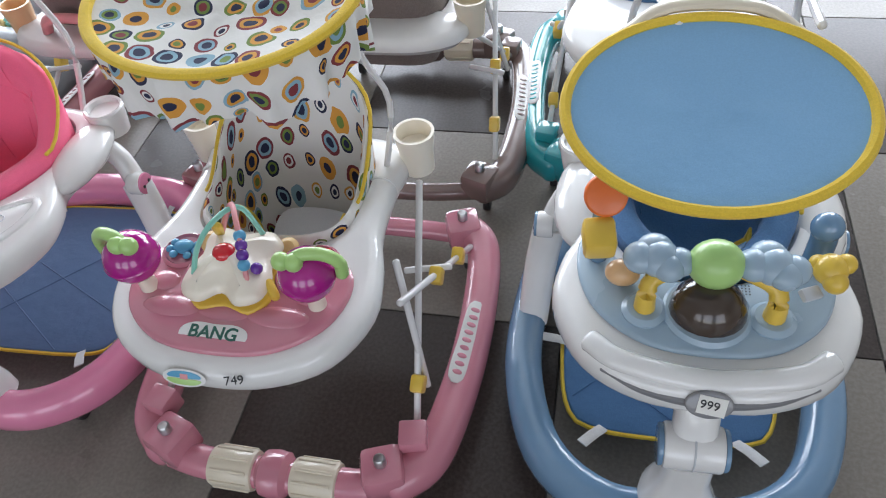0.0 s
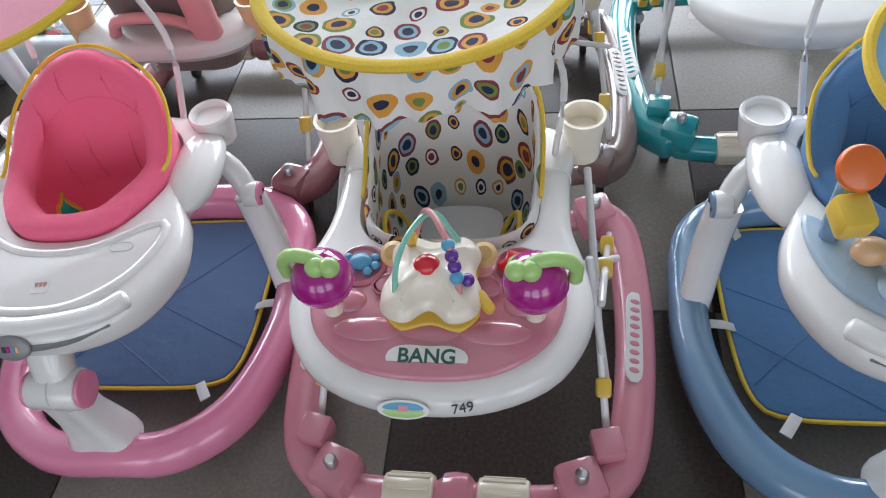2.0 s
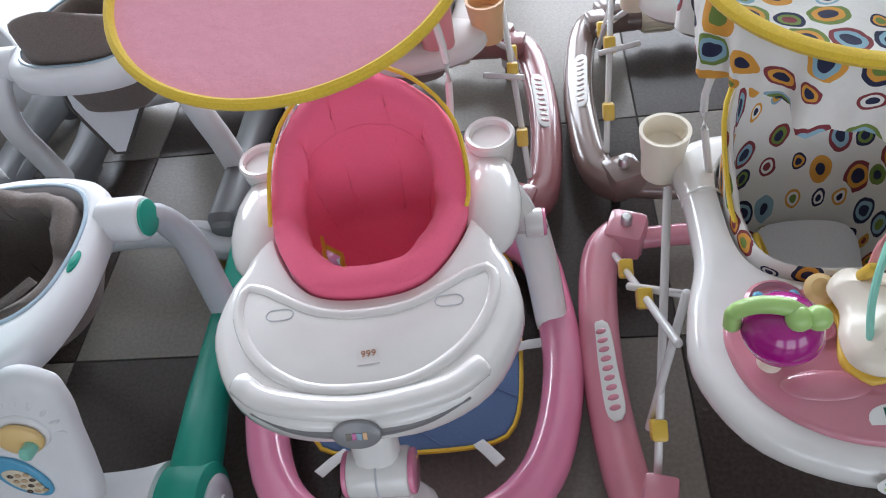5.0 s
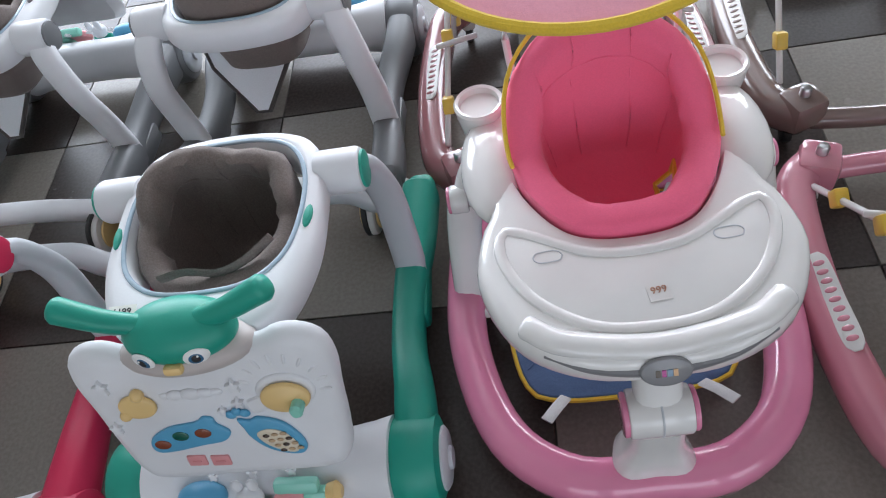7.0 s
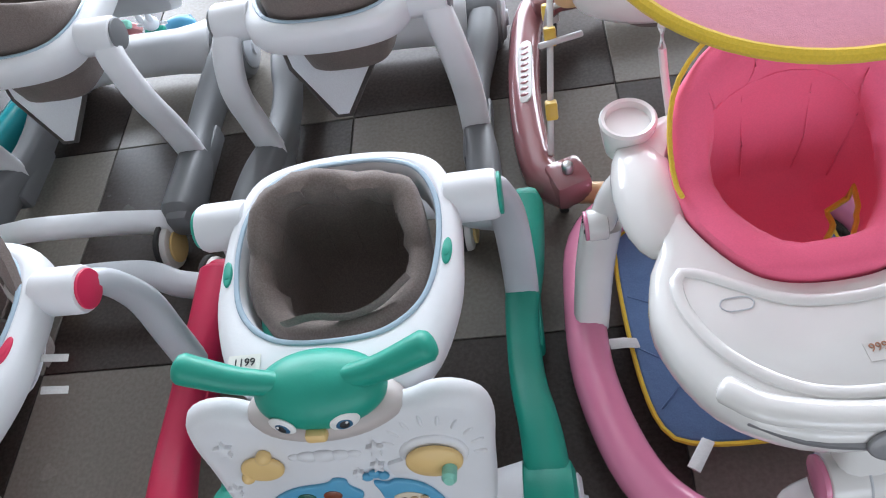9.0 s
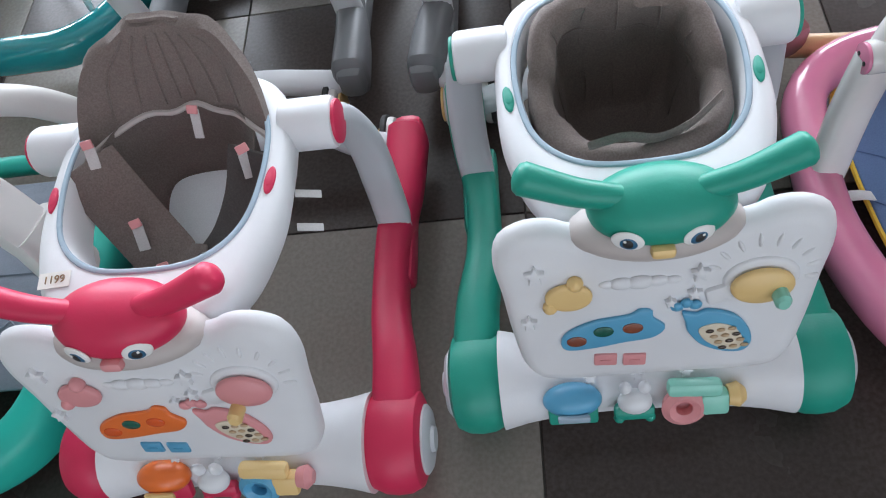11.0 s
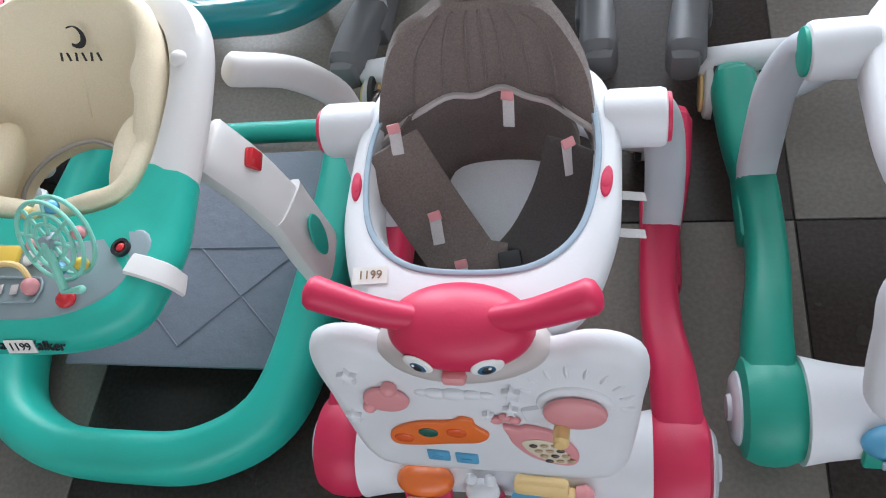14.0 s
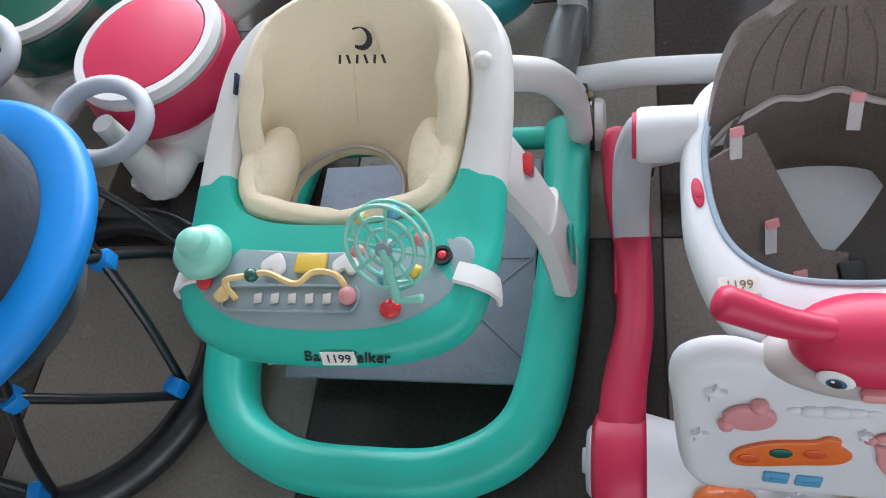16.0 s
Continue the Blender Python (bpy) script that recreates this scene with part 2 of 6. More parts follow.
def spotted(name):
    """White cotton printed with rings and spots in mixed colours."""
    m, n, l, b = nodes_of(name)
    tc = n.new("ShaderNodeTexCoord")
    warp, add = n.new("ShaderNodeTexNoise"), n.new("ShaderNodeMixRGB")
    warp.inputs["Scale"].default_value = 30.0
    add.blend_type, add.inputs[0].default_value = "ADD", 0.012
    l.new(tc.outputs["UV"], warp.inputs["Vector"])
    l.new(tc.outputs["UV"], add.inputs[1])
    l.new(warp.outputs["Color"], add.inputs[2])
    v = n.new("ShaderNodeTexVoronoi")
    v.voronoi_dimensions = "2D"
    v.inputs["Scale"].default_value, v.inputs["Randomness"].default_value = 24.0, 0.42
    l.new(add.outputs[0], v.inputs["Vector"])
    sep = n.new("ShaderNodeSeparateColor")
    l.new(v.outputs["Color"], sep.inputs[0])

    def palette(sock, cols):
        r = n.new("ShaderNodeValToRGB")
        r.color_ramp.interpolation = "CONSTANT"
        el = r.color_ramp.elements
        for i, c in enumerate(cols):
            e = el[i] if i < 2 else el.new(i / len(cols))
            e.position, e.color = i / len(cols), (*c, 1)
        l.new(sock, r.inputs[0])
        return r.outputs[0]
    green, orange, navy, maroon, blue = (0.16, 0.24, 0.05), (0.68, 0.32, 0.05), (0.015, 0.02, 0.06), (0.22, 0.035, 0.045), (0.25, 0.42, 0.52)
    white = (0.78, 0.77, 0.74)
    a = palette(sep.outputs[0], [maroon, green, orange, navy, maroon, blue, green, orange])
    c = palette(sep.outputs[1], [orange, white, green, orange, blue, orange])
    d = palette(sep.outputs[2], [navy, navy, maroon, green, navy])

    def less(sock, lim):
        t = n.new("ShaderNodeMath")
        t.operation = "LESS_THAN"
        l.new(sock, t.inputs[0])
        if isinstance(lim, float):
            t.inputs[1].default_value = lim
        else:
            l.new(lim, t.inputs[1])
        return t.outputs[0]
    rad = n.new("ShaderNodeMapRange")
    rad.inputs["To Min"].default_value, rad.inputs["To Max"].default_value = 0.22, 0.50
    l.new(sep.outputs[1], rad.inputs["Value"])

    def over(fac, under, top):
        x = n.new("ShaderNodeMixRGB")
        l.new(fac, x.inputs[0])
        if isinstance(under, tuple):
            x.inputs[1].default_value = (*under, 1)
        else:
            l.new(under, x.inputs[1])
        l.new(top, x.inputs[2])
        return x.outputs[0]

    def times(sock, k):
        t = n.new("ShaderNodeMath")
        t.operation = "MULTIPLY"
        l.new(sock, t.inputs[0])
        t.inputs[1].default_value = k
        return t.outputs[0]
    dist = v.outputs["Distance"]
    col = over(less(dist, rad.outputs[0]), white, a)
    col = over(less(dist, times(rad.outputs[0], 0.74)), col, c)
    col = over(less(dist, times(rad.outputs[0], 0.45)), col, d)
    l.new(col, b.inputs["Base Color"])
    b.inputs["Roughness"].default_value = 0.8
    w = tex(n, l, "ShaderNodeTexNoise", 16.0, 4.0)
    bump_on(n, l, b, w.outputs[0], 0.45, 0.014)
    return m


WHITE = plastic("white_plastic", (0.80, 0.79, 0.77), 0.16, 0.5, 0.03)
MATTWHITE = plastic("matt_white_plastic", (0.76, 0.77, 0.79), 0.42, 0.0, 0.25)
GREYWHITE = plastic("pale_grey_plastic", (0.56, 0.58, 0.61), 0.45, 0.0, 0.25)
BEIGEWHITE = plastic("warm_white_plastic", (0.70, 0.68, 0.66), 0.4, 0.0, 0.2)
PINK = plastic("pink_gloss_plastic", (0.78, 0.25, 0.40), 0.15, 0.6, 0.03)
ROSE = plastic("dusty_rose_gloss_plastic", (0.58, 0.22, 0.28), 0.17, 0.5, 0.03)
MAUVE = plastic("mauve_gloss_plastic", (0.30, 0.12, 0.13), 0.17, 0.5, 0.03)
TAUPE = plastic("taupe_gloss_plastic", (0.20, 0.14, 0.125), 0.18, 0.5, 0.03)
TEAL = plastic("teal_gloss_plastic", (0.02, 0.30, 0.33), 0.15, 0.6, 0.03)
SLATEBLUE = plastic("slate_blue_gloss_plastic", (0.16, 0.28, 0.42), 0.16, 0.6, 0.03)
PALEBLUE = plastic("pale_blue_plastic", (0.36, 0.47, 0.56), 0.25, 0.3, 0.05)
GREEN = plastic("green_matt_plastic", (0.010, 0.31, 0.225), 0.42, 0.0, 0.25)
RED = plastic("raspberry_matt_plastic", (0.62, 0.022, 0.085), 0.42, 0.0, 0.25)
MINT = plastic("mint_green_plastic", (0.02, 0.47, 0.37), 0.38, 0.0, 0.2)
PALEMINT = plastic("pale_mint_plastic", (0.25, 0.62, 0.50), 0.3, 0.2, 0.1)
GREY = plastic("grey_matt_plastic", (0.165, 0.17, 0.178), 0.45, 0.0, 0.25)
PANELGREY = plastic("blue_grey_plastic", (0.27, 0.34, 0.36), 0.4, 0.0, 0.2)
SILVER = plastic("silver_painted_plastic", (0.22, 0.22, 0.23), 0.28, 0.4, 0.05)
CREAM = plastic("cream_plastic", (0.72, 0.64, 0.50), 0.3, 0.2, 0.05)
PEACH = plastic("peach_plastic", (0.74, 0.46, 0.24), 0.3, 0.2, 0.05)
YELLOW = plastic("yellow_plastic", (0.78, 0.52, 0.07), 0.32, 0.2, 0.1)
SOFTYELLOW = plastic("soft_yellow_plastic", (0.80, 0.56, 0.24), 0.4, 0.0, 0.2)
ORANGE = plastic("orange_plastic", (0.82, 0.17, 0.03), 0.32, 0.2, 0.1)
SOFTPINK = plastic("salmon_pink_plastic", (0.72, 0.30, 0.31), 0.4, 0.0, 0.2)
SKYBLUE = plastic("sky_blue_plastic", (0.10, 0.37, 0.58), 0.35, 0.1, 0.1)
MAGENTA = plastic("magenta_gloss_plastic", (0.42, 0.008, 0.24), 0.1, 0.7, 0.02)
LIME = plastic("lime_plastic", (0.42, 0.66, 0.22), 0.3, 0.2, 0.1)
BRIGHTRED = plastic("red_gloss_plastic", (0.65, 0.02, 0.03), 0.15, 0.5, 0.02)
BROWN = plastic("dark_brown_gloss_plastic", (0.055, 0.035, 0.024), 0.14, 0.5, 0.02)
DARKGREEN = plastic("dark_green_plastic", (0.008, 0.10, 0.07), 0.2, 0.4, 0.05)
BLACK = plastic("black_plastic", (0.012, 0.012, 0.014), 0.3, 0.1, 0.1)
BRIGHTBLUE = plastic("bright_blue_plastic", (0.004, 0.23, 0.66), 0.42, 0.0, 0.1)
PURPLE = plastic("purple_plastic", (0.12, 0.03, 0.30), 0.2, 0.4, 0.05)
RUBBER = plastic("dark_rubber", (0.03, 0.03, 0.03), 0.6, 0.0, 0.3)
IVORY = plastic("ivory_plastic", (0.86, 0.79, 0.66), 0.3, 0.3, 0.05)
EYEBLUE = plastic("deep_blue_ink", (0.03, 0.13, 0.24), 0.3)
EYEWHITE = plastic("white_sticker", (0.82, 0.82, 0.80), 0.4)
INK = plastic("black_ink", (0.02, 0.02, 0.022), 0.5)
PAPER = fabric("paper_label", (0.80, 0.79, 0.74), 0.97, 300.0, 0.05)
STEEL = metal("steel", (0.62, 0.62, 0.63), 0.28)
CHROME = plastic("white_painted_tube", (0.72, 0.71, 0.70), 0.22, 0.4, 0.02)
PINKCLOTH = fabric("hot_pink_cloth", (0.95, 0.15, 0.28), 0.95)
CANOPYPINK = fabric("pale_pink_cloth", (0.88, 0.37, 0.47), 0.94, 900, 0.35)
CANOPYBLUE = fabric("sky_blue_cloth", (0.22, 0.43, 0.66), 0.94, 900, 0.3)
BLUECLOTH = fabric("denim_blue_cloth", (0.11, 0.19, 0.36), 0.85)
MIDBLUECLOTH = fabric("mid_blue_cloth", (0.08, 0.20, 0.40), 0.85)
BROWNCLOTH = fabric("grey_brown_cloth", (0.20, 0.16, 0.143), 0.72, 900, 0.6)
DARKCLOTH = fabric("dark_grey_cloth", (0.075, 0.065, 0.062), 0.7)
CREAMCLOTH = fabric("cream_leatherette", (0.84, 0.72, 0.52), 0.94, 500, 0.5)
GREYCLOTH = fabric("blue_grey_cloth", (0.20, 0.23, 0.28), 0.88)
YELLOWTAPE = fabric("yellow_binding", (0.80, 0.55, 0.05), 0.9)
WEB = fabric("white_webbing", (0.62, 0.61, 0.60), 0.9)
MESH = fabric("white_mesh", (0.82, 0.84, 0.88), 0.93, 1400, 0.25)
SPOTS = spotted("spotted_cotton")
LIGHTTILE = tile_material("light_grey_tile", (0.185, 0.166, 0.142), (0.225, 0.204, 0.178))
DARKTILE = tile_material("dark_brown_tile", (0.040, 0.031, 0.027), (0.06, 0.047, 0.042))
GROUT = plastic("grout", (0.05, 0.045, 0.04), 0.8)
PLASTER = plastic("cream_wall_paint", (0.62, 0.60, 0.55), 0.7, 0.0, 0.4)
CEILING = plastic("white_ceiling_paint", (0.75, 0.75, 0.73), 0.8, 0.0, 0.4)

# ---- the room ----
ROW = -13.0


def wall(name, cx, cy, cz, sx, sy, sz, material, label):
    ob = part(name, rbox(sx, sy, sz, 0.0, Matrix.Translation((cx, cy, cz))), material)
    return tagged(ob, label, "wall", kind="structure")


def window_wall(name, y, sill, top, label):
    bm = bmesh.new()
    rbox(13.0, 0.2, sill, 0, Matrix.Translation((-1, y, sill / 2)), bm)
    rbox(13.0, 0.2, 3.2 - top, 0, Matrix.Translation((-1, y, (3.2 + top) / 2)), bm)
    for x in (-5.75, -2.1, 0.1, 2.35, 4.35):
        rbox(3.3 if x < -5 else 2.3 if x > 4 else 0.22, 0.2, top - sill, 0, Matrix.Translation((x, y, (sill + top) / 2)), bm)
    return tagged(part(name, bm, PLASTER), label, "wall", kind="structure")


window_wall("wall_north", 5.8, 0.55, 2.9, "cream painted wall with a row of windows")
window_wall("wall_south", -4.1, 0.25, 2.95, "cream painted shopfront wall with wide windows")
wall("wall_west", -7.6, 0.85, 1.6, 0.2, 10.1, 3.2, PLASTER, "plain cream painted shop wall")
wall("wall_east", 5.6, 0.85, 1.6, 0.2, 10.1, 3.2, PLASTER, "plain cream painted shop wall")
tagged(part("ceiling", rbox(13.4, 10.3, 0.15, 0, Matrix.Translation((-1, 0.85, 3.275))), CEILING), "plain white painted ceiling", "ceiling", kind="structure")


# ---- walkers with a round tray and one front leg ----
def ring_path(half, n, z):
    return [V(p.x, p.y, z) for p in spline(both(half), n, True)]


def strap(root, a, b, label="white webbing strap"):
    return part("strap", tube([V(*a), V(*a).lerp(V(*b), 0.5) + V(0, 0, 0.004), V(*b)], 0.010, 0.0012, seg=8, boxy=0.5, dome=False), WEB, root, label)


def bucket(name, outline, centre, rim, floor_z, cloth, root, piping=None, n=56, label="", lean=0.0, thick=0.022, piped=0.24, crumple=0.003, seams=(), level=False, legs=()):
    """A padded seat hung in an opening: rim(angle) gives the height of its edge."""
    pts = radial(outline, centre, n)
    c, hs = V(*centre), []
    for k in range(n):
        hs.append(rim(2 * math.pi * k / n - math.pi / 2))

    def ring(inset, f, drop=0.0):
        out = []
        for p, h in zip(offset(pts, -inset), hs):
            z = floor_z + (h - floor_z) * f - drop
            out.append(V(p.x, p.y + lean * max(0.0, z - 0.42) * (1 if p.y > c.y else 0), z))
        return out

    def shrink(f, z):
        return [V(c.x + (p.x - c.x) * f, c.y + (p.y - c.y) * f, z) for p in offset(pts, -thick)]
    rings = [ring(0.004, 0.35), ring(0.0, 0.75), ring(0.0, 0.94), ring(thick * 0.25, 0.99), ring(thick * 0.6, 1.0), ring(thick, 0.97), ring(thick * 1.2, 0.85), ring(thick * 0.9, 0.6), ring(thick * 1.3, 0.32), shrink(0.84, floor_z + 0.02), shrink(0.62, floor_z), shrink(0.2, floor_z - 0.008)]
    for i, r in enumerate(rings):
        k = (0.15, 0.2, 0.4, 0.6, 0.8)[i] if i < 5 else 1.0
        for q, p in enumerate(r):
            w = V(p.x - c.x, p.y - c.y).normalized()
            d = noise.noise(p * 22) + 0.6 * noise.noise(p * 55)
            p += (w + V(0, 0, 0.5)) * d * crumple * k
    lines = [[rings[i][round(f * n) % n].copy() for i in (5, 6, 7, 8, 9)] for f in seams]
    if level:
        lines.append([rings[6][k].lerp(rings[7][k], 0.5) for k in range(round(n * 0.27), round(n * 0.73) + 1)])
    skin, holes = loft(bmesh.new(), rings, cap0=False), []
    for f0, f1 in legs:
        k0, k1 = round(f0 * n), round(f1 * n)
        span = [k % n for k in range(k0, k1 + 1)]
        for a, b in ((8, 9), (9, 10)):
            for k in span[:-1]:
                mid = (rings[a][k] + rings[a][(k + 1) % n] + rings[b][k] + rings[b][(k + 1) % n]) / 4
                near = min(skin.faces, key=lambda fc: (fc.calc_center_median() - mid).length)
                bmesh.ops.delete(skin, geom=[near], context="FACES")
        holes.append([rings[8][k] for k in span] + [rings[9][span[-1]]] + [rings[10][k] for k in reversed(span)] + [rings[9][span[0]]])
    seat = part(name, skin, cloth, root, label, 60)
    for edge in holes:
        part("leg_hole_edge", tube([p.copy() for p in edge], 0.0042, closed=True, seg=6), piping or cloth, seat, "bound leg hole")
    for line in lines:
        part("seam", tube(spline([p + (V(c.x - p.x, c.y - p.y)).normalized() * 0.0004 for p in line], 24), 0.0012, seg=6), cloth, seat)
    if piping:
        path = [p + V(0, 0, 0.003) for p in ring(-0.001, 0.985)][round(n * piped):round(n * (1 - piped)) + 1]
        part("piping", tube(path, 0.0035, seg=6), piping, seat, "yellow bound edge")
    return seat


def caster(root, x, y, wheel=RUBBER):
    bm = revolve([(0.012, 0.058), (0.017, 0.05), (0.017, 0.036)], 12, Matrix.Translation((x, y, 0)))
    fork = part("caster", bm, BEIGEWHITE, root)
    part("wheel", cyl_x(0.021, 0.018, 0.004, (x, y + 0.006, 0.021), seg=14), wheel, fork)


TRAY_HALF = [(0, -0.275), (0.09, -0.266), (0.168, -0.22), (0.211, -0.13), (0.203, -0.05), (0.184, -0.005), (0.192, 0.045), (0.208, 0.1), (0.196, 0.17), (0.14, 0.212), (0, 0.225)]
OPEN_HALF = [(0, -0.085), (0.078, -0.068), (0.13, 0.0), (0.15, 0.075), (0.135, 0.15), (0.08, 0.19), (0, 0.2)]
BASE_HALF = [(0, -0.298), (0.12, -0.288), (0.218, -0.205), (0.266, -0.04), (0.262, 0.13), (0.235, 0.25), (0.15, 0.315), (0, 0.33)]


def tilted_disc(root, centre, rx, ry, tilt, cloth, rolled, sag, label, lean=0.0):
    M = Matrix.Translation(centre) @ pose(0, 0, 0, tilt, lean, 0)
    n, rings = 64, []
    for f in (1.0, 0.92, 0.8, 0.65, 0.48, 0.3, 0.12):
        rings.append([V(rx * f * math.cos(2 * math.pi * k / n), ry * f * math.sin(2 * math.pi * k / n), -sag * (1 - f * f) + 0.0015 * math.sin(7 * f + 3 * math.sin(4 * math.pi * k / n)) * (1 - f)) for k in range(n)])
    under = [[p - V(0, 0, 0.005) for p in r] for r in reversed(rings)]
    top = part("canopy", loft(bmesh.new(), under + rings, M=M), cloth, root, label, 60)
    rim = [M @ V(rx * math.cos(2 * math.pi * k / n), ry * math.sin(2 * math.pi * k / n), 0.0) for k in range(n)]
    part("rim", tube(rim, 0.0068, 0.0068, closed=True, seg=8), rolled, top, "yellow bound edge")
    return top


def round_walker(label, body, cap, mat_cloth, seat_cloth, badge, toys, canopy):
    root = thing("baby_walker", label, "baby walker")
    path = [p + V(0, 0, 0.012 * max(0.0, -p.y / 0.25)) for p in ring_path(BASE_HALF, 72, 0.078)]
    base = part("base", tube(path, 0.036, 0.042, closed=True, seg=16, boxy=0.8), body, root)
    for x, y in ((0.15, -0.255), (-0.15, -0.255), (0.262, 0.04), (-0.262, 0.04), (0.2, 0.28), (-0.2, 0.28)):
        caster(root, x, y)
    mat = part("foot_mat", plate(both([(0, -0.145), (0.12, -0.14), (0.172, -0.11), (0.192, 0.0), (0.19, 0.2), (0.16, 0.27), (0, 0.28)]), 0.012, 0.005, Matrix.Translation((0, 0, 0.052)), 64), mat_cloth, root, "quilted blue fabric foot mat")
    edge = [V(p.x, p.y, 0.059) for p in spline(both([(0, -0.147), (0.12, -0.142), (0.174, -0.112), (0.194, 0.0), (0.192, 0.2), (0.162, 0.272), (0, 0.282)]), 64, True)]
    part("piping", tube(edge, 0.0045, closed=True, seg=6), YELLOWTAPE, mat, "yellow bound edge")
    for i, (x0, y0, x1, y1) in enumerate(((-0.185, 0.13, 0.185, -0.06), (-0.17, -0.08, 0.17, 0.24), (-0.188, 0.03, 0.05, -0.14))):
        part("quilting_seam", tube([V(x0, y0, 0.0645), V(x1, y1, 0.0645)], 0.0016, seg=6), mat_cloth, mat)
    for sx in (1, -1):
        strap(root, (sx * 0.11, -0.135, 0.06), (sx * 0.15, -0.19, 0.095))
        strap(root, (sx * 0.18, 0.04, 0.06), (sx * 0.235, 0.03, 0.09))
        strap(root, (sx * 0.14, 0.255, 0.062), (sx * 0.165, 0.285, 0.092))
    # front leg
    foot = [(0, -0.05), (0.035, -0.05), (0.05, -0.02), (0.038, 0.045), (0, 0.045)]
    part("foot", loft(bmesh.new(), [[V(p.x * f, -0.272 + dy + p.y * g, z) for p in spline(both(foot), 32, True)] for f, g, z, dy in ((1.22, 0.75, 0.105, 0), (1.2, 0.75, 0.132, 0), (0.95, 0.66, 0.165, 0.002), (0.74, 0.58, 0.21, 0.0), (0.7, 0.58, 0.265, 0.0))]), WHITE, root)
    hinge = part("hinge", cyl_x(0.034, 0.084, 0.005, (0, -0.272, 0.285)), WHITE, root)
    for sx in (1, -1):
        part("cap", cyl_x(0.031, 0.008, 0.003, (sx * 0.045, -0.272, 0.285)), cap, hinge)
    part("seam", revolve([(0.0345, -0.0015), (0.0352, 0), (0.0345, 0.0015)], 24, Matrix.Translation((0, -0.272, 0.285)) @ pose(0, 0, 0, 0, 90, 0)), GREYWHITE, hinge)
    part("front_leg", tube(spline([(0, -0.266, 0.29), (0, -0.24, 0.34), (0, -0.20, 0.39)], 8), 0.032, 0.026, seg=14, boxy=0.7), WHITE, root)
    for sx in (1, -1):
        leg = part("side_leg", tube(spline([(sx * 0.258, 0.075, 0.085), (sx * 0.246, 0.105, 0.22), (sx * 0.232, 0.122, 0.31)], 8), 0.03, 0.024, seg=14, boxy=0.75, dome=False), WHITE, root)
        part("upper_leg", tube(spline([(sx * 0.24, 0.115, 0.29), (sx * 0.21, 0.14, 0.36), (sx * 0.165, 0.15, 0.40)], 8), 0.021, seg=14), WHITE, root)
        part("knuckle", cyl_x(0.024, 0.03, 0.004, (sx * 0.24, 0.115, 0.318)), WHITE, leg)
        part("screw_cap", cyl_x(0.0225, 0.006, 0.002, (sx * 0.2565, 0.115, 0.318)), cap, leg)
        for dy in (-0.01, 0.01):
            part("screw_hole", cyl_x(0.0035, 0.002, 0.0005, (sx * 0.260, 0.115 + dy, 0.318), seg=10), INK, leg)
    # tray
    c = (0, 0.06)
    outer, inner = radial(both(TRAY_HALF), c, 96), radial(both(OPEN_HALF), c, 96)
    tray = part("tray", annulus(outer, inner, 0.372, 0.432, 0.021), WHITE, root, "glossy white moulded tray")
    for sx in (1, -1):
        part("lobe", ball((sx * 0.178, 0.085, 0.412), (0.046, 0.105, 0.030)), WHITE, tray)
        part("cup_holder", revolve([(0.032, 0.39), (0.038, 0.428), (0.040, 0.446), (0.037, 0.450), (0.032, 0.448), (0.030, 0.438), (0.0, 0.437)], 32, Matrix.Translation((sx * 0.184, 0.195, 0))), WHITE, tray)
    part("bumper", tube([V(p.x, p.y, p.z) for p in spline([(-0.155, -0.205, 0.432), (-0.11, -0.234, 0.431), (0, -0.251, 0.429), (0.11, -0.234, 0.431), (0.155, -0.205, 0.432)], 24)], 0.017, 0.014, seg=12), WHITE, tray)
    bar = part("trim_bar", tube(spline([(-0.138, -0.241, 0.418), (-0.08, -0.266, 0.413), (0, -0.275, 0.410), (0.08, -0.266, 0.413), (0.138, -0.241, 0.418)], 24), 0.0055, 0.007, seg=8, taper=lambda s: 0.45 + 0.55 * math.sin(math.pi * s)), SILVER, tray, "silver trim strip")
    badge_m = Matrix.Translation((0, -0.274, 0.414)) @ pose(0, 0, 0, 58, 0, 0)
    oval = [(0.031 * math.cos(a * math.pi / 8), 0.020 * math.sin(a * math.pi / 8)) for a in range(16)]
    part("badge", plate(oval, 0.008, 0.003, badge_m, 32), SILVER, bar, "oval silver badge")
    if badge:
        for i, (mm, w) in enumerate(((BROWN, 0.006), (MAGENTA, 0.005), (SLATEBLUE, 0.006), (PEACH, 0.005))):
            part("logo_shape", rbox(w, 0.009, 0.001, 0, badge_m @ Matrix.Translation((-0.010 + 0.0068 * i, -0.001, 0.0085))), mm, bar)
    else:
        part("price_sticker", rbox(0.036, 0.026, 0.0012, 0, badge_m @ pose(0.003, 0, 0.0088, 0, 0, -8)), PAPER, bar, "white price sticker")
        lettering("price_text", "999", 0.017, badge_m @ pose(0.0, 0.001, 0.0098, 0, 0, -8), INK, bar)
    # toys or plain table
    crescent = both([(0, -0.226), (0.075, -0.215), (0.14, -0.168), (0.174, -0.105), (0.173, -0.058), (0.147, -0.06), (0.112, -0.08), (0.062, -0.106), (0, -0.114)])
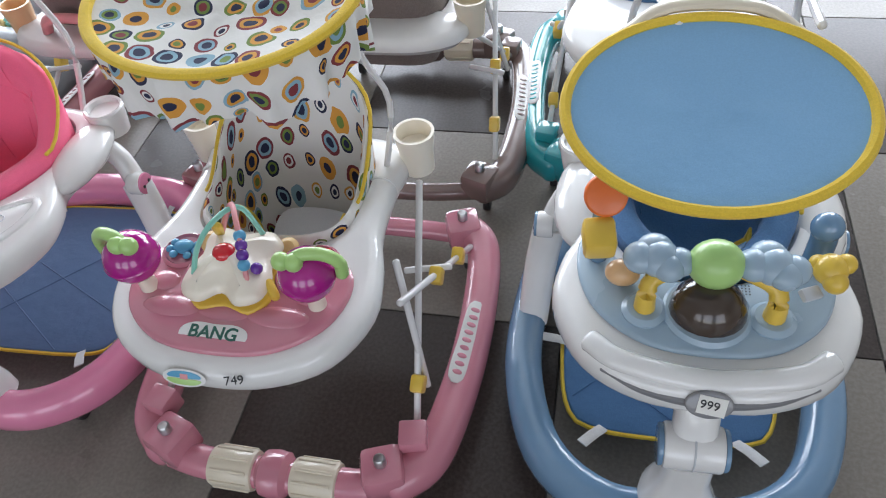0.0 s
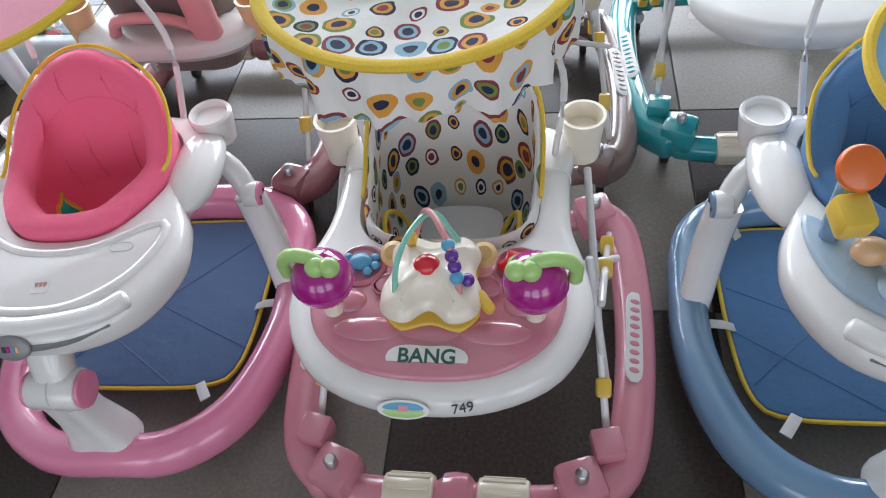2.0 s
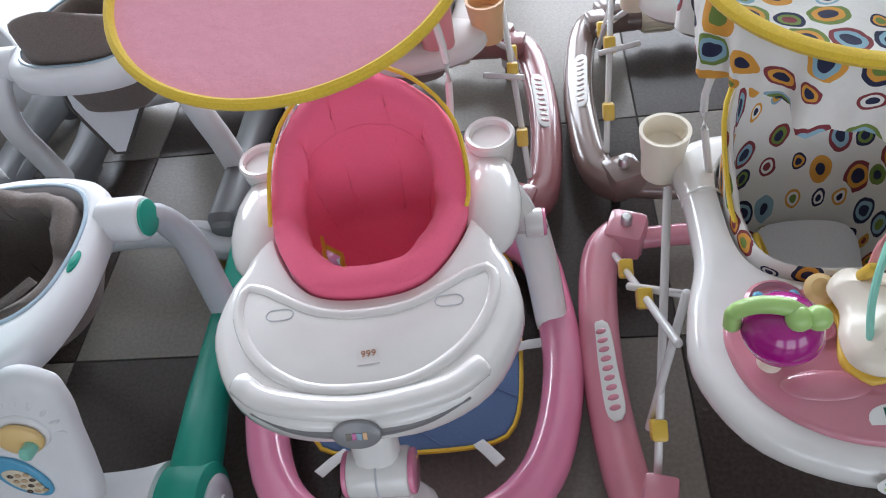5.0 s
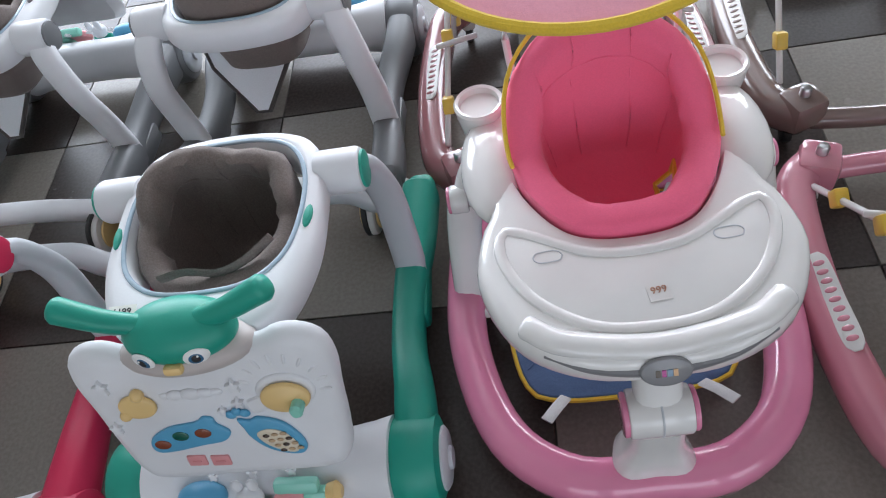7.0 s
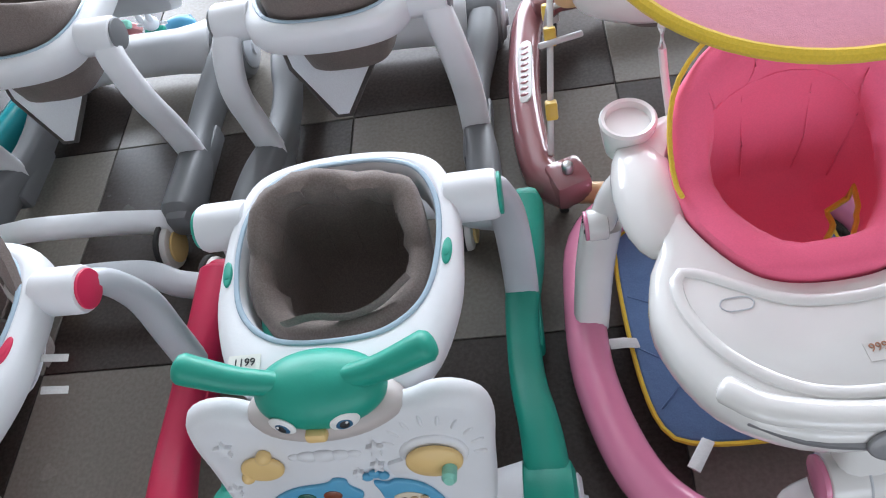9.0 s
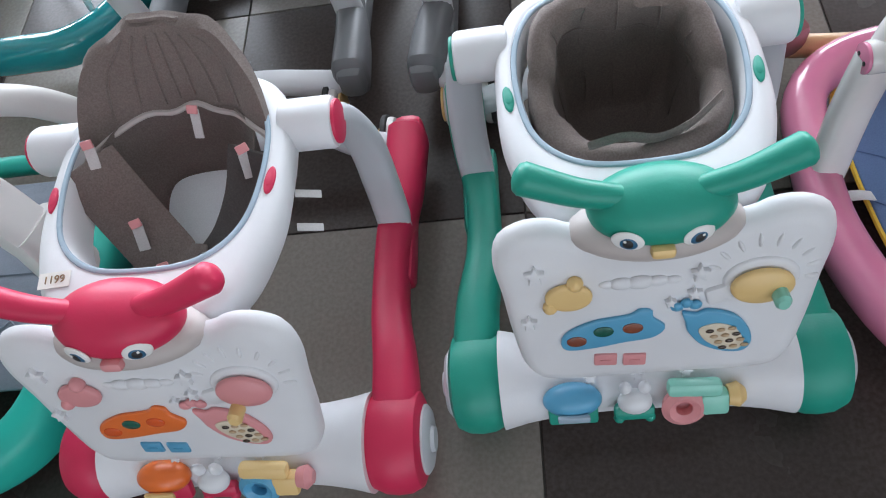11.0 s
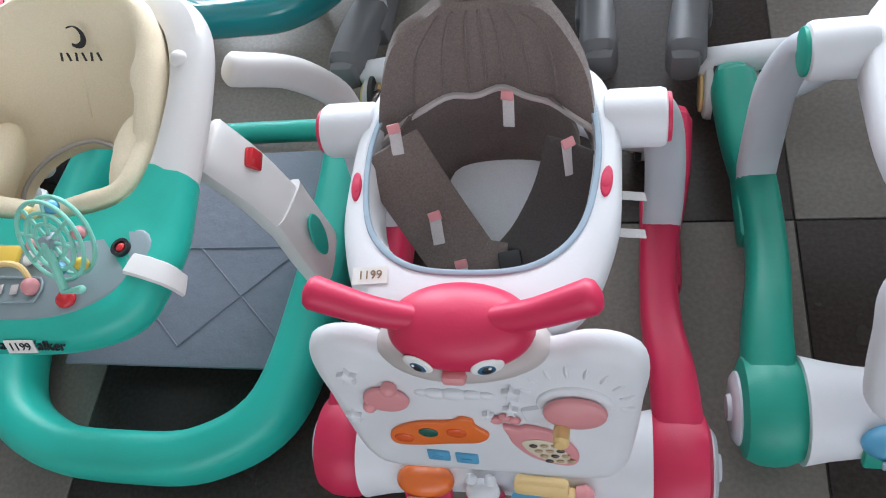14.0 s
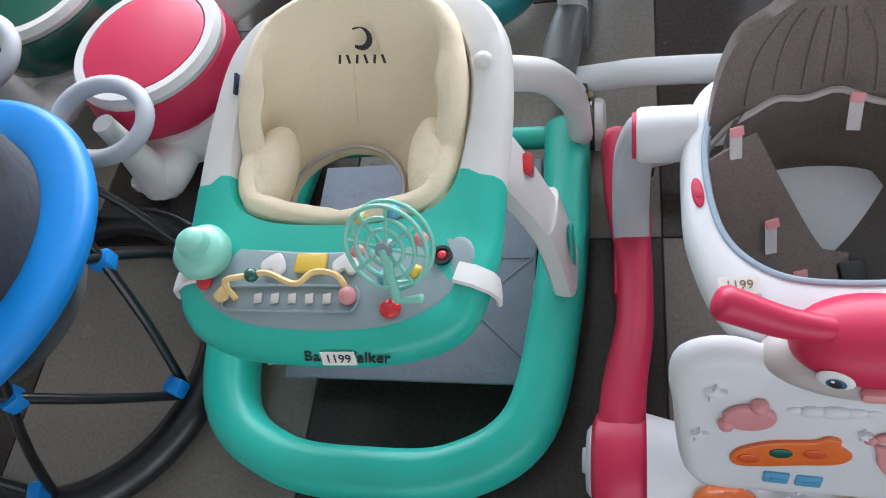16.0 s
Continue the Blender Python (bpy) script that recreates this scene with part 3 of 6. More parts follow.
    if toys:
        panel = part("play_panel", plate(both([(0, -0.218), (0.085, -0.205), (0.15, -0.155), (0.178, -0.085), (0.175, -0.02), (0.15, -0.03), (0.11, -0.068), (0.06, -0.09), (0, -0.098)]), 0.014, 0.006, Matrix.Translation((0, 0, 0.428)), 72), PALEBLUE, root, "pale blue play panel")
        play_toys(root, panel)
    else:
        path = [V(p.x, p.y, 0.432) for p in spline(crescent, 72, True)]
        part("table_rim", tube(path, 0.0085, 0.006, closed=True, seg=10), WHITE, tray)
        part("table_top", plate(crescent, 0.003, 0.001, Matrix.Translation((0, 0, 0.4308)), 72), WHITE, tray)
        for sx in (1, -1):
            slot = [(0.013 * math.cos(a * math.pi / 6) + math.copysign(0.006, math.cos(a * math.pi / 6)), 0.009 * math.sin(a * math.pi / 6)) for a in range(12)]
            p = [V(sx * 0.116 + q.x, -0.105 + q.y, 0.434) for q in spline(slot, 24, True)]
            part("slot", tube(p, 0.001, closed=True, seg=6), GREYWHITE, tray)
        part("price_sticker", rbox(0.028, 0.022, 0.0008, 0, pose(0.012, -0.182, 0.4346, 0, 0, 5)), BEIGEWHITE, tray, "small paper price sticker")
        lettering("price_text", "999", 0.0135, pose(0.012, -0.178, 0.4353, 0, 0, 5), plastic("brown_ink", (0.42, 0.20, 0.12), 0.5), tray)

    def rim(a):
        back = max(0.0, math.sin(a))
        return 0.452 + 0.135 * back ** 1.25
    seat = bucket("seat", both([(x * 0.99, y) for x, y in OPEN_HALF]), c, rim, 0.335, seat_cloth, root, YELLOWTAPE, label="padded cloth seat with a tall back", lean=0.12, thick=0.042, crumple=0.006, legs=((0.15, 0.27), (0.73, 0.85)), seams=(0.36, 0.45, 0.55, 0.64), level=True)
    if canopy:
        disc = tilted_disc(root, *canopy)
        for sx in (1, -1):
            part("canopy_arm", tube(spline([(sx * 0.12, 0.2, 0.40), (sx * 0.13, 0.262, 0.55), (sx * 0.11, 0.25, 0.70), (sx * 0.08, canopy[0][1] + canopy[2] * 0.9, canopy[0][2] + canopy[2] * 0.9 * math.sin(radians(canopy[3])))], 16), 0.006, seg=8), CHROME, root)
        top = V(*canopy[0]) + V(0, canopy[2] * math.cos(radians(canopy[3])), canopy[2] * math.sin(radians(canopy[3])))
        part("handle", tube(spline([(top.x - 0.1, top.y - 0.02, top.z - 0.012), (top.x - 0.05, top.y + 0.012, top.z + 0.006), (top.x + 0.05, top.y + 0.012, top.z + 0.006), (top.x + 0.1, top.y - 0.02, top.z - 0.012)], 16), 0.011, 0.007, seg=10), CREAM, disc, "cream canopy grip")
    return root


def play_toys(root, panel):
    z = 0.442
    dome = part("drum", revolve([(0.058, 0), (0.06, 0.006), (0.055, 0.012)], 32, Matrix.Translation((0, -0.150, z - 0.004))), PALEBLUE, panel)
    part("dome", ball((0, -0.150, z + 0.008), (0.052, 0.047, 0.05)), BROWN, dome, "dark brown glossy dome")
    part("bead", ball((0, -0.128, z + 0.078), (0.037, 0.033, 0.035)), LIME, panel, "lime green tumbling bead")
    for sx in (1, -1):
        cloud = bmesh.new()
        for dx, dy, r in ((0, 0, 0.028), (-0.024, 0.0, 0.024), (0.024, -0.004, 0.022), (-0.006, 0.014, 0.026), (0.012, -0.014, 0.022)):
            ball((sx * 0.072 + dx, -0.125 + dy, z + 0.078), (r, r, r * 0.85), 16, cloud)
        part("cloud", cloud, PALEBLUE, panel, "blue grey cloud shape")
        part("post_ring", revolve([(0.03, 0), (0.031, 0.006), (0.024, 0.012), (0.02, 0.012)], 24, Matrix.Translation((sx * 0.084, -0.155, z - 0.002))), PALEBLUE, panel)
        part("post", tube(spline([(sx * 0.084, -0.155, z), (sx * 0.084, -0.153, z + 0.035), (sx * 0.076, -0.14, z + 0.055), (sx * 0.03, -0.13, z + 0.07)], 14), 0.0155, seg=12, taper=lambda s: 1.0 - 0.45 * s), YELLOW, panel, "yellow bent post")
    part("stalk", tube(spline([(-0.15, -0.06, z), (-0.15, -0.055, z + 0.05), (-0.148, -0.05, z + 0.09)], 8), 0.014, seg=12), SLATEBLUE, panel)
    part("block", rbox(0.045, 0.05, 0.042, 0.008, pose(-0.152, -0.092, z + 0.075, 15, 0, 8)), YELLOW, panel, "yellow square block")
    lolly = part("lollipop", plate([(0.03 * math.cos(a), 0.03 * math.sin(a)) for a in [k * math.pi / 8 for k in range(16)]], 0.016, 0.005, pose(-0.148, -0.05, z + 0.118, 50, 0, 10), 32), ORANGE, panel, "orange round rattle")
    part("fish", ball((-0.115, -0.105, z + 0.02), (0.025, 0.02, 0.02)), PEACH, panel)
    part("lever", tube(spline([(0.15, -0.05, z), (0.152, -0.045, z + 0.05), (0.15, -0.045, z + 0.062)], 6), 0.018, seg=14), SLATEBLUE, panel)
    part("lever_head", ball((0.15, -0.045, z + 0.075), (0.022, 0.02, 0.022)), SLATEBLUE, panel)
    duck = bmesh.new()
    for dx, dy, dz, r in ((0, 0, 0, 0.022), (0.018, 0.006, 0.006, 0.014), (0.004, -0.018, -0.004, 0.016), (-0.014, 0.01, 0.0, 0.012)):
        ball((0.148 + dx, -0.108 + dy, z + 0.06 + dz), r, 14, duck)
    part("duck", duck, YELLOW, panel, "yellow duck shape")
    part("duck_clip", rbox(0.03, 0.018, 0.01, 0.003, pose(0.125, -0.135, z + 0.04, 20, 10, 30)), GREYWHITE, panel)
    sp = bmesh.new()
    for i in range(6):
        for j in range(4):
            revolve([(0.0012, 0), (0.0012, 0.0006)], 6, Matrix.Translation((0.035 + i * 0.005, -0.112 + j * 0.005, 0.4422)), sp)
    part("speaker_holes", sp, INK, panel)


pink_walker = round_walker("glossy pink and white baby walker with a plain tray", PINK, PINK, BLUECLOTH, PINKCLOTH, True, False,
                           ((-0.03, 0.14, 0.79), 0.215, 0.20, 12.0, CANOPYPINK, YELLOWTAPE, 0.004, "pale pink oval sun canopy"))
pink_walker.matrix_basis = pose(-0.823, 1.346, 0, 0, 0, -10.5)
blue_walker = round_walker("glossy slate blue and white baby walker with toys on its tray", SLATEBLUE, SLATEBLUE, MIDBLUECLOTH, MIDBLUECLOTH, False, True,
                           ((-0.040, -0.098, 0.750), 0.166, 0.134, 15.0, CANOPYBLUE, YELLOWTAPE, 0.004, "sky blue oval sun canopy"))
blue_walker.matrix_basis = pose(0.450, 1.036, 0, 0, 0, -12)


# ---- rocking walkers on two side rails ----
def slot_plate(root, sx, x, y, z):
    bm = bmesh.new()
    M = Matrix.Translation((x, y, z)) @ pose(0, 0, 0, 0, sx * 18, -sx * 4)
    n = 9
    plate([(-0.014, -0.085), (0.014, -0.085), (0.016, 0), (0.014, 0.085), (-0.014, 0.085), (-0.016, 0)], 0.004, 0.0015, M, 32, bm)
    p = part("slot_plate", bm, BEIGEWHITE, root, "white ladder-slotted plate")
    for i in range(n):
        part("slot", ball((0, 0, 0), (0.0095, 0.0055, 0.0015), 14, M=M @ Matrix.Translation((0, -0.072 + 0.018 * i, 0.004))), root_rail[0], p)


root_rail = [ROSE]


def rail_walker(label, rail, tray_mat, cup_mat, seat_cloth, front=True, detailed=True, bar_mat=None, cat="baby walker"):
    root = thing("baby_walker", label, cat)
    root_rail[0] = rail
    for sx in (1, -1):
        path = spline([(sx * 0.215, -0.125, 0.085), (sx * 0.272, -0.06, 0.085), (sx * 0.298, 0.1, 0.082), (sx * 0.302, 0.27, 0.085), (sx * 0.285, 0.42, 0.09), (sx * 0.235, 0.475, 0.095)], 40)
        r = part("rail", tube(path, 0.036, 0.040, seg=16, boxy=0.8), rail, root)
        slot_plate(root, sx, sx * 0.296, 0.16, 0.122)
        for y, x in ((-0.115, 0.2), (0.462, 0.235)):
            block = part("corner_block", rbox(0.075, 0.075, 0.07, 0.014, pose(sx * x, y, 0.105, 0, 0, sx * 20)), rail, root)
            part("bolt", revolve([(0.011, 0.13), (0.011, 0.148), (0.008, 0.152), (0.0, 0.153)], 14, Matrix.Translation((sx * x, y, 0.008))), STEEL, block, "steel bolt")
        part("riser_block", rbox(0.05, 0.05, 0.05, 0.006, pose(sx * 0.242, -0.055, 0.125, 0, 0, sx * 12)), rail, root)
        s1 = part("strut", tube([V(sx * 0.242, -0.03, 0.12), V(sx * 0.205, 0.30, 0.40)], 0.0065, seg=10), CHROME, root, "white steel strut")
        part("strut", tube([V(sx * 0.245, 0.05, 0.13), V(sx * 0.205, 0.12, 0.39)], 0.0065, seg=10), CHROME, root)
        s2 = part("strut", tube([V(sx * 0.262, 0.40, 0.12), V(sx * 0.222, 0.06, 0.36)], 0.0065, seg=10), CHROME, root, "white steel strut")
        part("crossbar", tube([V(sx * 0.262, 0.235, 0.25), V(sx * 0.18, 0.215, 0.25)], 0.0065, seg=10), CHROME, root)
        for (x, y, z) in ((0.24, 0.21, 0.25), (0.252, 0.33, 0.17), (0.236, 0.03, 0.165)):
            part("clip", rbox(0.024, 0.032, 0.036, 0.005, pose(sx * x, y, z, 30, 0, 0)), YELLOW, root, "yellow strut clip")
        for y in (-0.1, 0.44):
            caster(root, sx * (0.22 if y < 0 else 0.245), y)
    part("front_bar", tube(spline([(-0.2, -0.125, 0.075), (-0.12, -0.135, 0.072), (0.12, -0.135, 0.072), (0.2, -0.125, 0.075)], 16), 0.03, seg=16), rail, root)
    part("rear_bar", tube(spline([(-0.22, 0.47, 0.08), (-0.1, 0.48, 0.075), (0.1, 0.48, 0.075), (0.22, 0.47, 0.08)], 16), 0.022, seg=14), bar_mat or rail, root)
    part("collar", revolve([(0.03, -0.03), (0.041, -0.02), (0.044, 0), (0.041, 0.02), (0.03, 0.03)], 20, Matrix.Translation((0, -0.135, 0.072)) @ pose(0, 0, 0, 0, 90, 0)), rail, root)
    for sx in (1, -1):
        sleeve = part("sleeve", cyl_x(0.037, 0.085, 0.006, (sx * 0.078, -0.135, 0.072)), CREAM, root, "cream ribbed sleeve")
        for k in range(10):
            a = 2 * math.pi * k / 10
            part("rib", rbox(0.07, 0.006, 0.004, 0.0015, Matrix.Translation((sx * 0.078, -0.135, 0.072)) @ pose(0, 0, 0, math.degrees(a), 0, 0) @ Matrix.Translation((0, 0, 0.0375)), seg=1), CREAM, sleeve)
    th = [(0, -0.207), (0.09, -0.195), (0.17, -0.15), (0.214, -0.065), (0.207, 0.02), (0.186, 0.1), (0.184, 0.2), (0.190, 0.275), (0.145, 0.318), (0, 0.325)]
    oh = [(0, 0.042), (0.08, 0.05), (0.125, 0.085), (0.137, 0.16), (0.132, 0.25), (0.09, 0.29), (0, 0.296)]
    c = (0, 0.15)
    outer, inner = radial(both(th), c, 96), radial(both(oh), c, 96)
    tray = part("tray", annulus(outer, inner, 0.372, 0.428, 0.022), tray_mat, root, "glossy moulded tray")
    for sx in (1, -1):
        part("cup_holder", revolve([(0.029, 0.39), (0.031, 0.43), (0.036, 0.468), (0.0365, 0.473), (0.031, 0.473), (0.027, 0.445), (0.0, 0.443)], 32, Matrix.Translation((sx * 0.203, 0.284, 0))), cup_mat, tray)
        part("joint_ring", tube([V(sx * (0.157 + 0.027 * math.cos(a)), 0.205, 0.403 + 0.03 * math.sin(a)) for a in [2 * math.pi * k / 20 for k in range(20)]], 0.0022, closed=True, seg=6, up=(0, 1, 0)), tray_mat, tray)

    def rim(a):
        back = max(0.0, math.sin(a))
        return 0.44 + 0.145 * back ** 1.3
    seat = bucket("seat", both([(x * 1.0, y) for x, y in oh]), c, rim, 0.26, seat_cloth, root, YELLOWTAPE if detailed else None, label="padded cloth seat with a tall back", lean=0.25, thick=0.012)
    return root, tray, seat


bang, tray, seat = rail_walker("dusty rose and white rocking walker with spotted seat and canopy", ROSE, WHITE, IVORY, SPOTS)
part("seat_mesh", plate([(-0.05, 0.08), (0.05, 0.08), (0.065, 0.15), (0.06, 0.235), (-0.06, 0.235), (-0.065, 0.15)], 0.003, 0.001, Matrix.Translation((0, 0, 0.275)) @ pose(0, 0, 0, 6, 0, 0), 40), MESH, seat, "white mesh panel")
for sx in (1, -1):
    loop = [V(sx * (0.085 + 0.02 * math.cos(t)), 0.12 + 0.04 * math.sin(t), 0.36 + 0.045 * math.cos(t)) for t in [2 * math.pi * k / 24 for k in range(24)]]
    part("leg_hole_edge", tube(loop, 0.004, closed=True, seg=6), YELLOWTAPE, seat, "yellow bound edge")
panel_half = [(0, -0.176), (0.09, -0.163), (0.155, -0.115), (0.178, -0.05), (0.165, 0.0), (0.12, 0.02), (0.06, 0.028), (0, 0.03)]
panel = part("play_panel", plate(both(panel_half), 0.016, 0.007, Matrix.Translation((0, 0, 0.422)), 80), ROSE, bang, "dusty rose play panel")
for x, y, rx, ry, h in ((-0.085, -0.105, 0.05, 0.02, 0.008), (0.085, -0.105, 0.05, 0.02, 0.008), (-0.118, -0.06, 0.025, 0.02, 0.01), (0.118, -0.06, 0.025, 0.02, 0.01), (0, -0.105, 0.045, 0.018, 0.007), (-0.07, -0.03, 0.022, 0.022, 0.007), (0.072, -0.03, 0.022, 0.022, 0.007)):
    part("relief", ball((x, y, 0.436), (rx, ry, h), 18), ROSE, panel)
for sx in (1, -1):
    part("well", revolve([(0.036, 0), (0.037, 0.008), (0.032, 0.012), (0.028, 0.008), (0.0, 0.008)], 28, Matrix.Translation((sx * 0.112, 0.0, 0.433))), ROSE, panel)
    part("ring_relief", revolve([(0.0165, 0), (0.0165, 0.003), (0.0135, 0.003), (0.0135, 0)], 24, Matrix.Translation((sx * 0.074, -0.035, 0.4405))), ROSE, panel)
    stem = part("rattle_post", revolve([(0.014, 0), (0.013, 0.03), (0.015, 0.035)], 16, Matrix.Translation((sx * 0.137, -0.075, 0.435))), IVORY, panel)
    part("rattle_ball", ball((sx * 0.137, -0.075, 0.508), (0.041, 0.041, 0.04), 28), MAGENTA, panel, "glossy magenta rattle ball")
    part("rattle_band", revolve([(0.0412, -0.0025), (0.0422, 0), (0.0412, 0.0025)], 28, Matrix.Translation((sx * 0.137, -0.075, 0.506))), MAGENTA, panel)
    worm = part("caterpillar", tube(spline([(sx * 0.125, -0.085, 0.545), (sx * 0.142, -0.08, 0.556), (sx * 0.168, -0.072, 0.551), (sx * 0.186, -0.066, 0.53), (sx * 0.186, -0.066, 0.505)], 20), 0.0095, seg=12), LIME, panel, "lime green caterpillar handle")
    for dx in (0.115, 0.133):
        part("head", ball((sx * dx, -0.09, 0.55), 0.0135, 14), LIME, worm)
crab = bmesh.new()
ball((-0.112, 0.002, 0.447), (0.017, 0.014, 0.009), 16, crab)
for dx, dy in ((-0.02, 0.008), (0.02, 0.008), (-0.022, -0.006), (0.022, -0.006), (-0.012, -0.016), (0.012, -0.016)):
    ball((-0.112 + dx, 0.002 + dy, 0.446), (0.007, 0.007, 0.005), 10, crab)
part("crab_button", crab, SKYBLUE, panel, "blue crab shaped button")
part("flower_button", plate([((0.026 + 0.004 * math.cos(6 * a)) * math.cos(a), (0.026 + 0.004 * math.cos(6 * a)) * math.sin(a)) for a in [2 * math.pi * k / 24 for k in range(24)]], 0.008, 0.003, Matrix.Translation((0.112, 0.0, 0.441)), 48), BRIGHTRED, panel, "red flower button")
part("green_button", ball((0.112, 0.0, 0.45), (0.016, 0.014, 0.01), 18), LIME, panel)
bear = plate(both([(0, -0.092), (0.03, -0.112), (0.062, -0.098), (0.067, -0.062), (0.057, -0.03), (0.062, 0.005), (0.038, 0.028), (0, 0.018)]), 0.042, 0.022, Matrix.Translation((0, 0, 0.444)), 72, crown=0.02)
bear = part("bear_body", bear, IVORY, panel, "ivory glossy bear-shaped light", 70)
part("bear_base", plate(both([(0, -0.1), (0.04, -0.108), (0.064, -0.08), (0.055, -0.03), (0.06, 0.01), (0.03, 0.03), (0, 0.022)]), 0.012, 0.004, Matrix.Translation((0, 0, 0.434)), 48), YELLOW, panel)
part("nose_button", ball((-0.004, -0.045, 0.501), (0.018, 0.016, 0.013), 20), BRIGHTRED, bear, "red round button")
for sx in (1, -1):
    part("ear", revolve([(0.018, 0), (0.019, 0.004), (0.012, 0.009), (0.0, 0.006)], 20, pose(sx * 0.064, 0.012, 0.452, 25, 0, 0)), SOFTYELLOW, bear)
part("wire_arc", tube(spline([(-0.03, -0.005, 0.49), (-0.01, 0.02, 0.535), (0.018, -0.02, 0.54), (0.036, -0.06, 0.515), (0.042, -0.085, 0.475)], 24), 0.0042, seg=8), SOFTPINK, bear, "pink bead wire")
part("wire_arc", tube(spline([(0.032, 0.012, 0.48), (0.0, 0.025, 0.525), (-0.025, -0.01, 0.53), (-0.042, -0.05, 0.51), (-0.045, -0.085, 0.475)], 24), 0.0042, seg=8), PALEMINT, bear, "mint bead wire")
for x, y, z, mm in ((0.026, -0.035, 0.53, SKYBLUE), (0.031, -0.047, 0.523, PURPLE), (0.035, -0.058, 0.515, PURPLE), (0.038, -0.068, 0.505, SKYBLUE), (0.05, -0.06, 0.49, PURPLE)):
    part("bead", ball((x, y, z), 0.0092, 14), mm, bear)
part("star_bead", rbox(0.016, 0.012, 0.032, 0.005, pose(-0.03, -0.004, 0.505, 15, 10, 0)), YELLOW, bear)
part("key_bead", rbox(0.034, 0.014, 0.02, 0.006, pose(0.072, -0.075, 0.462, 0, 20, -50)), YELLOW, bear)
st = part("logo_sticker", plate(both([(0, -0.016), (0.03, -0.019), (0.052, -0.008), (0.05, 0.008), (0.03, 0.016), (0, 0.015)]), 0.0006, 0.0002, pose(0, -0.146, 0.4385, 9, 0, 0), 40), EYEWHITE, panel, "white logo sticker")
lettering("logo_text", "BANG", 0.028, pose(0, -0.146, 0.4396, 9, 0, 0), DARKGREEN, st, 0.0005, label="dark green block letters", bold=0.0005)
front_m = pose(-0.02, -0.2085, 0.4175, 56, 0, 0)
pic = part("picture_sticker", plate([(0.034 * math.cos(k * math.pi / 8), 0.0135 * math.sin(k * math.pi / 8)) for k in range(16)], 0.0006, 0.0002, front_m @ Matrix.Translation((-0.005, -0.002, 0.0)), 32), EYEWHITE, tray, "oval landscape sticker")
part("picture_sky", plate(both([(0, 0.0), (0.026, 0.001), (0.02, 0.008), (0, 0.0105)]), 0.0005, 0.0001, front_m @ Matrix.Translation((-0.005, -0.002, 0.0006)), 32), SKYBLUE, pic)
part("picture_grass", plate(both([(0, -0.0105), (0.018, -0.009), (0.027, -0.002), (0, -0.001)]), 0.0005, 0.0001, front_m @ Matrix.Translation((-0.005, -0.002, 0.0007)), 32), LIME, pic)
part("picture_house", rbox(0.012, 0.008, 0.0006, 0, front_m @ Matrix.Translation((-0.005, 0.0, 0.0012))), SOFTPINK, pic)
lettering("price_text", "749", 0.019, pose(0.05, -0.2045, 0.4175, 56, 0, 14) @ Matrix.Translation((0, 0, 0.0008)), INK, tray)


def ruffled_canopy(root, centre, rx, ry, tilt):
    M = Matrix.Translation(centre) @ pose(0, 0, 0, tilt, 0, 0)
    n, rings = 128, []
    for f in (1.0, 0.9, 0.78, 0.62, 0.45, 0.28, 0.1):
        rings.append([V(rx * f * math.cos(2 * math.pi * k / n), ry * f * math.sin(2 * math.pi * k / n), -0.03 * (1 - f * f) + 0.006 * math.sin(5 * 2 * math.pi * k / n) * f * (1 - f) * 3) for k in range(n)])
    bm = bmesh.new()
    uv = bm.loops.layers.uv.verify()
    vs = [[bm.verts.new(M @ p) for p in r] for r in rings]
    for a, b, ra, rb in zip(vs, vs[1:], rings, rings[1:]):
        for k in range(n):
            l = (k + 1) % n
            f = bm.faces.new((a[k], a[l], b[l], b[k]))
            for lp, p in zip(f.loops, (ra[k], ra[l], rb[l], rb[k])):
                lp[uv].uv = (p.x, p.y)
    f = bm.faces.new(vs[-1])
    for lp, p in zip(f.loops, rings[-1]):
        lp[uv].uv = (p.x, p.y)
    top = part("canopy", bm, SPOTS, root, "spotted cotton sun canopy with a frilled skirt", 70)
    rim = [M @ V(rx * math.cos(2 * math.pi * k / 64), ry * math.sin(2 * math.pi * k / 64), 0.002) for k in range(64)]
    part("rim", tube(rim, 0.0095, 0.007, closed=True, seg=8), YELLOWTAPE, top, "yellow bound edge")
    skirt = []
    for i, (out, drop) in enumerate(((0.0, 0.0), (0.005, 0.026), (0.002, 0.054), (-0.002, 0.082))):
        r = []
        for k in range(n):
            a = 2 * math.pi * k / n
            wave = (0.009 * math.sin(17 * a) + 0.006 * math.sin(29 * a + 1)) * i / 3
            d = drop * (1.0 + 0.12 * math.sin(6 * a + 0.5) + 0.08 * math.sin(11 * a))
            r.append(M @ V((rx + out + wave) * math.cos(a), (ry + out + wave) * math.sin(a), 0) + V(0, 0, -d))
        skirt.append(r)
    part("frill", loft(bmesh.new(), skirt, False, False), SPOTS, top, "spotted cotton frill", 80)
    for sx in (1, -1):
        part("canopy_arm", tube(spline([(sx * 0.15, 0.29, 0.42), (sx * 0.165, 0.33, 0.55), (sx * 0.14, 0.30, 0.68), (sx * rx * 0.8, centre[1] + ry * 0.6, centre[2] + ry * 0.6 * math.sin(radians(tilt)))], 16), 0.0055, seg=8), CHROME, root)


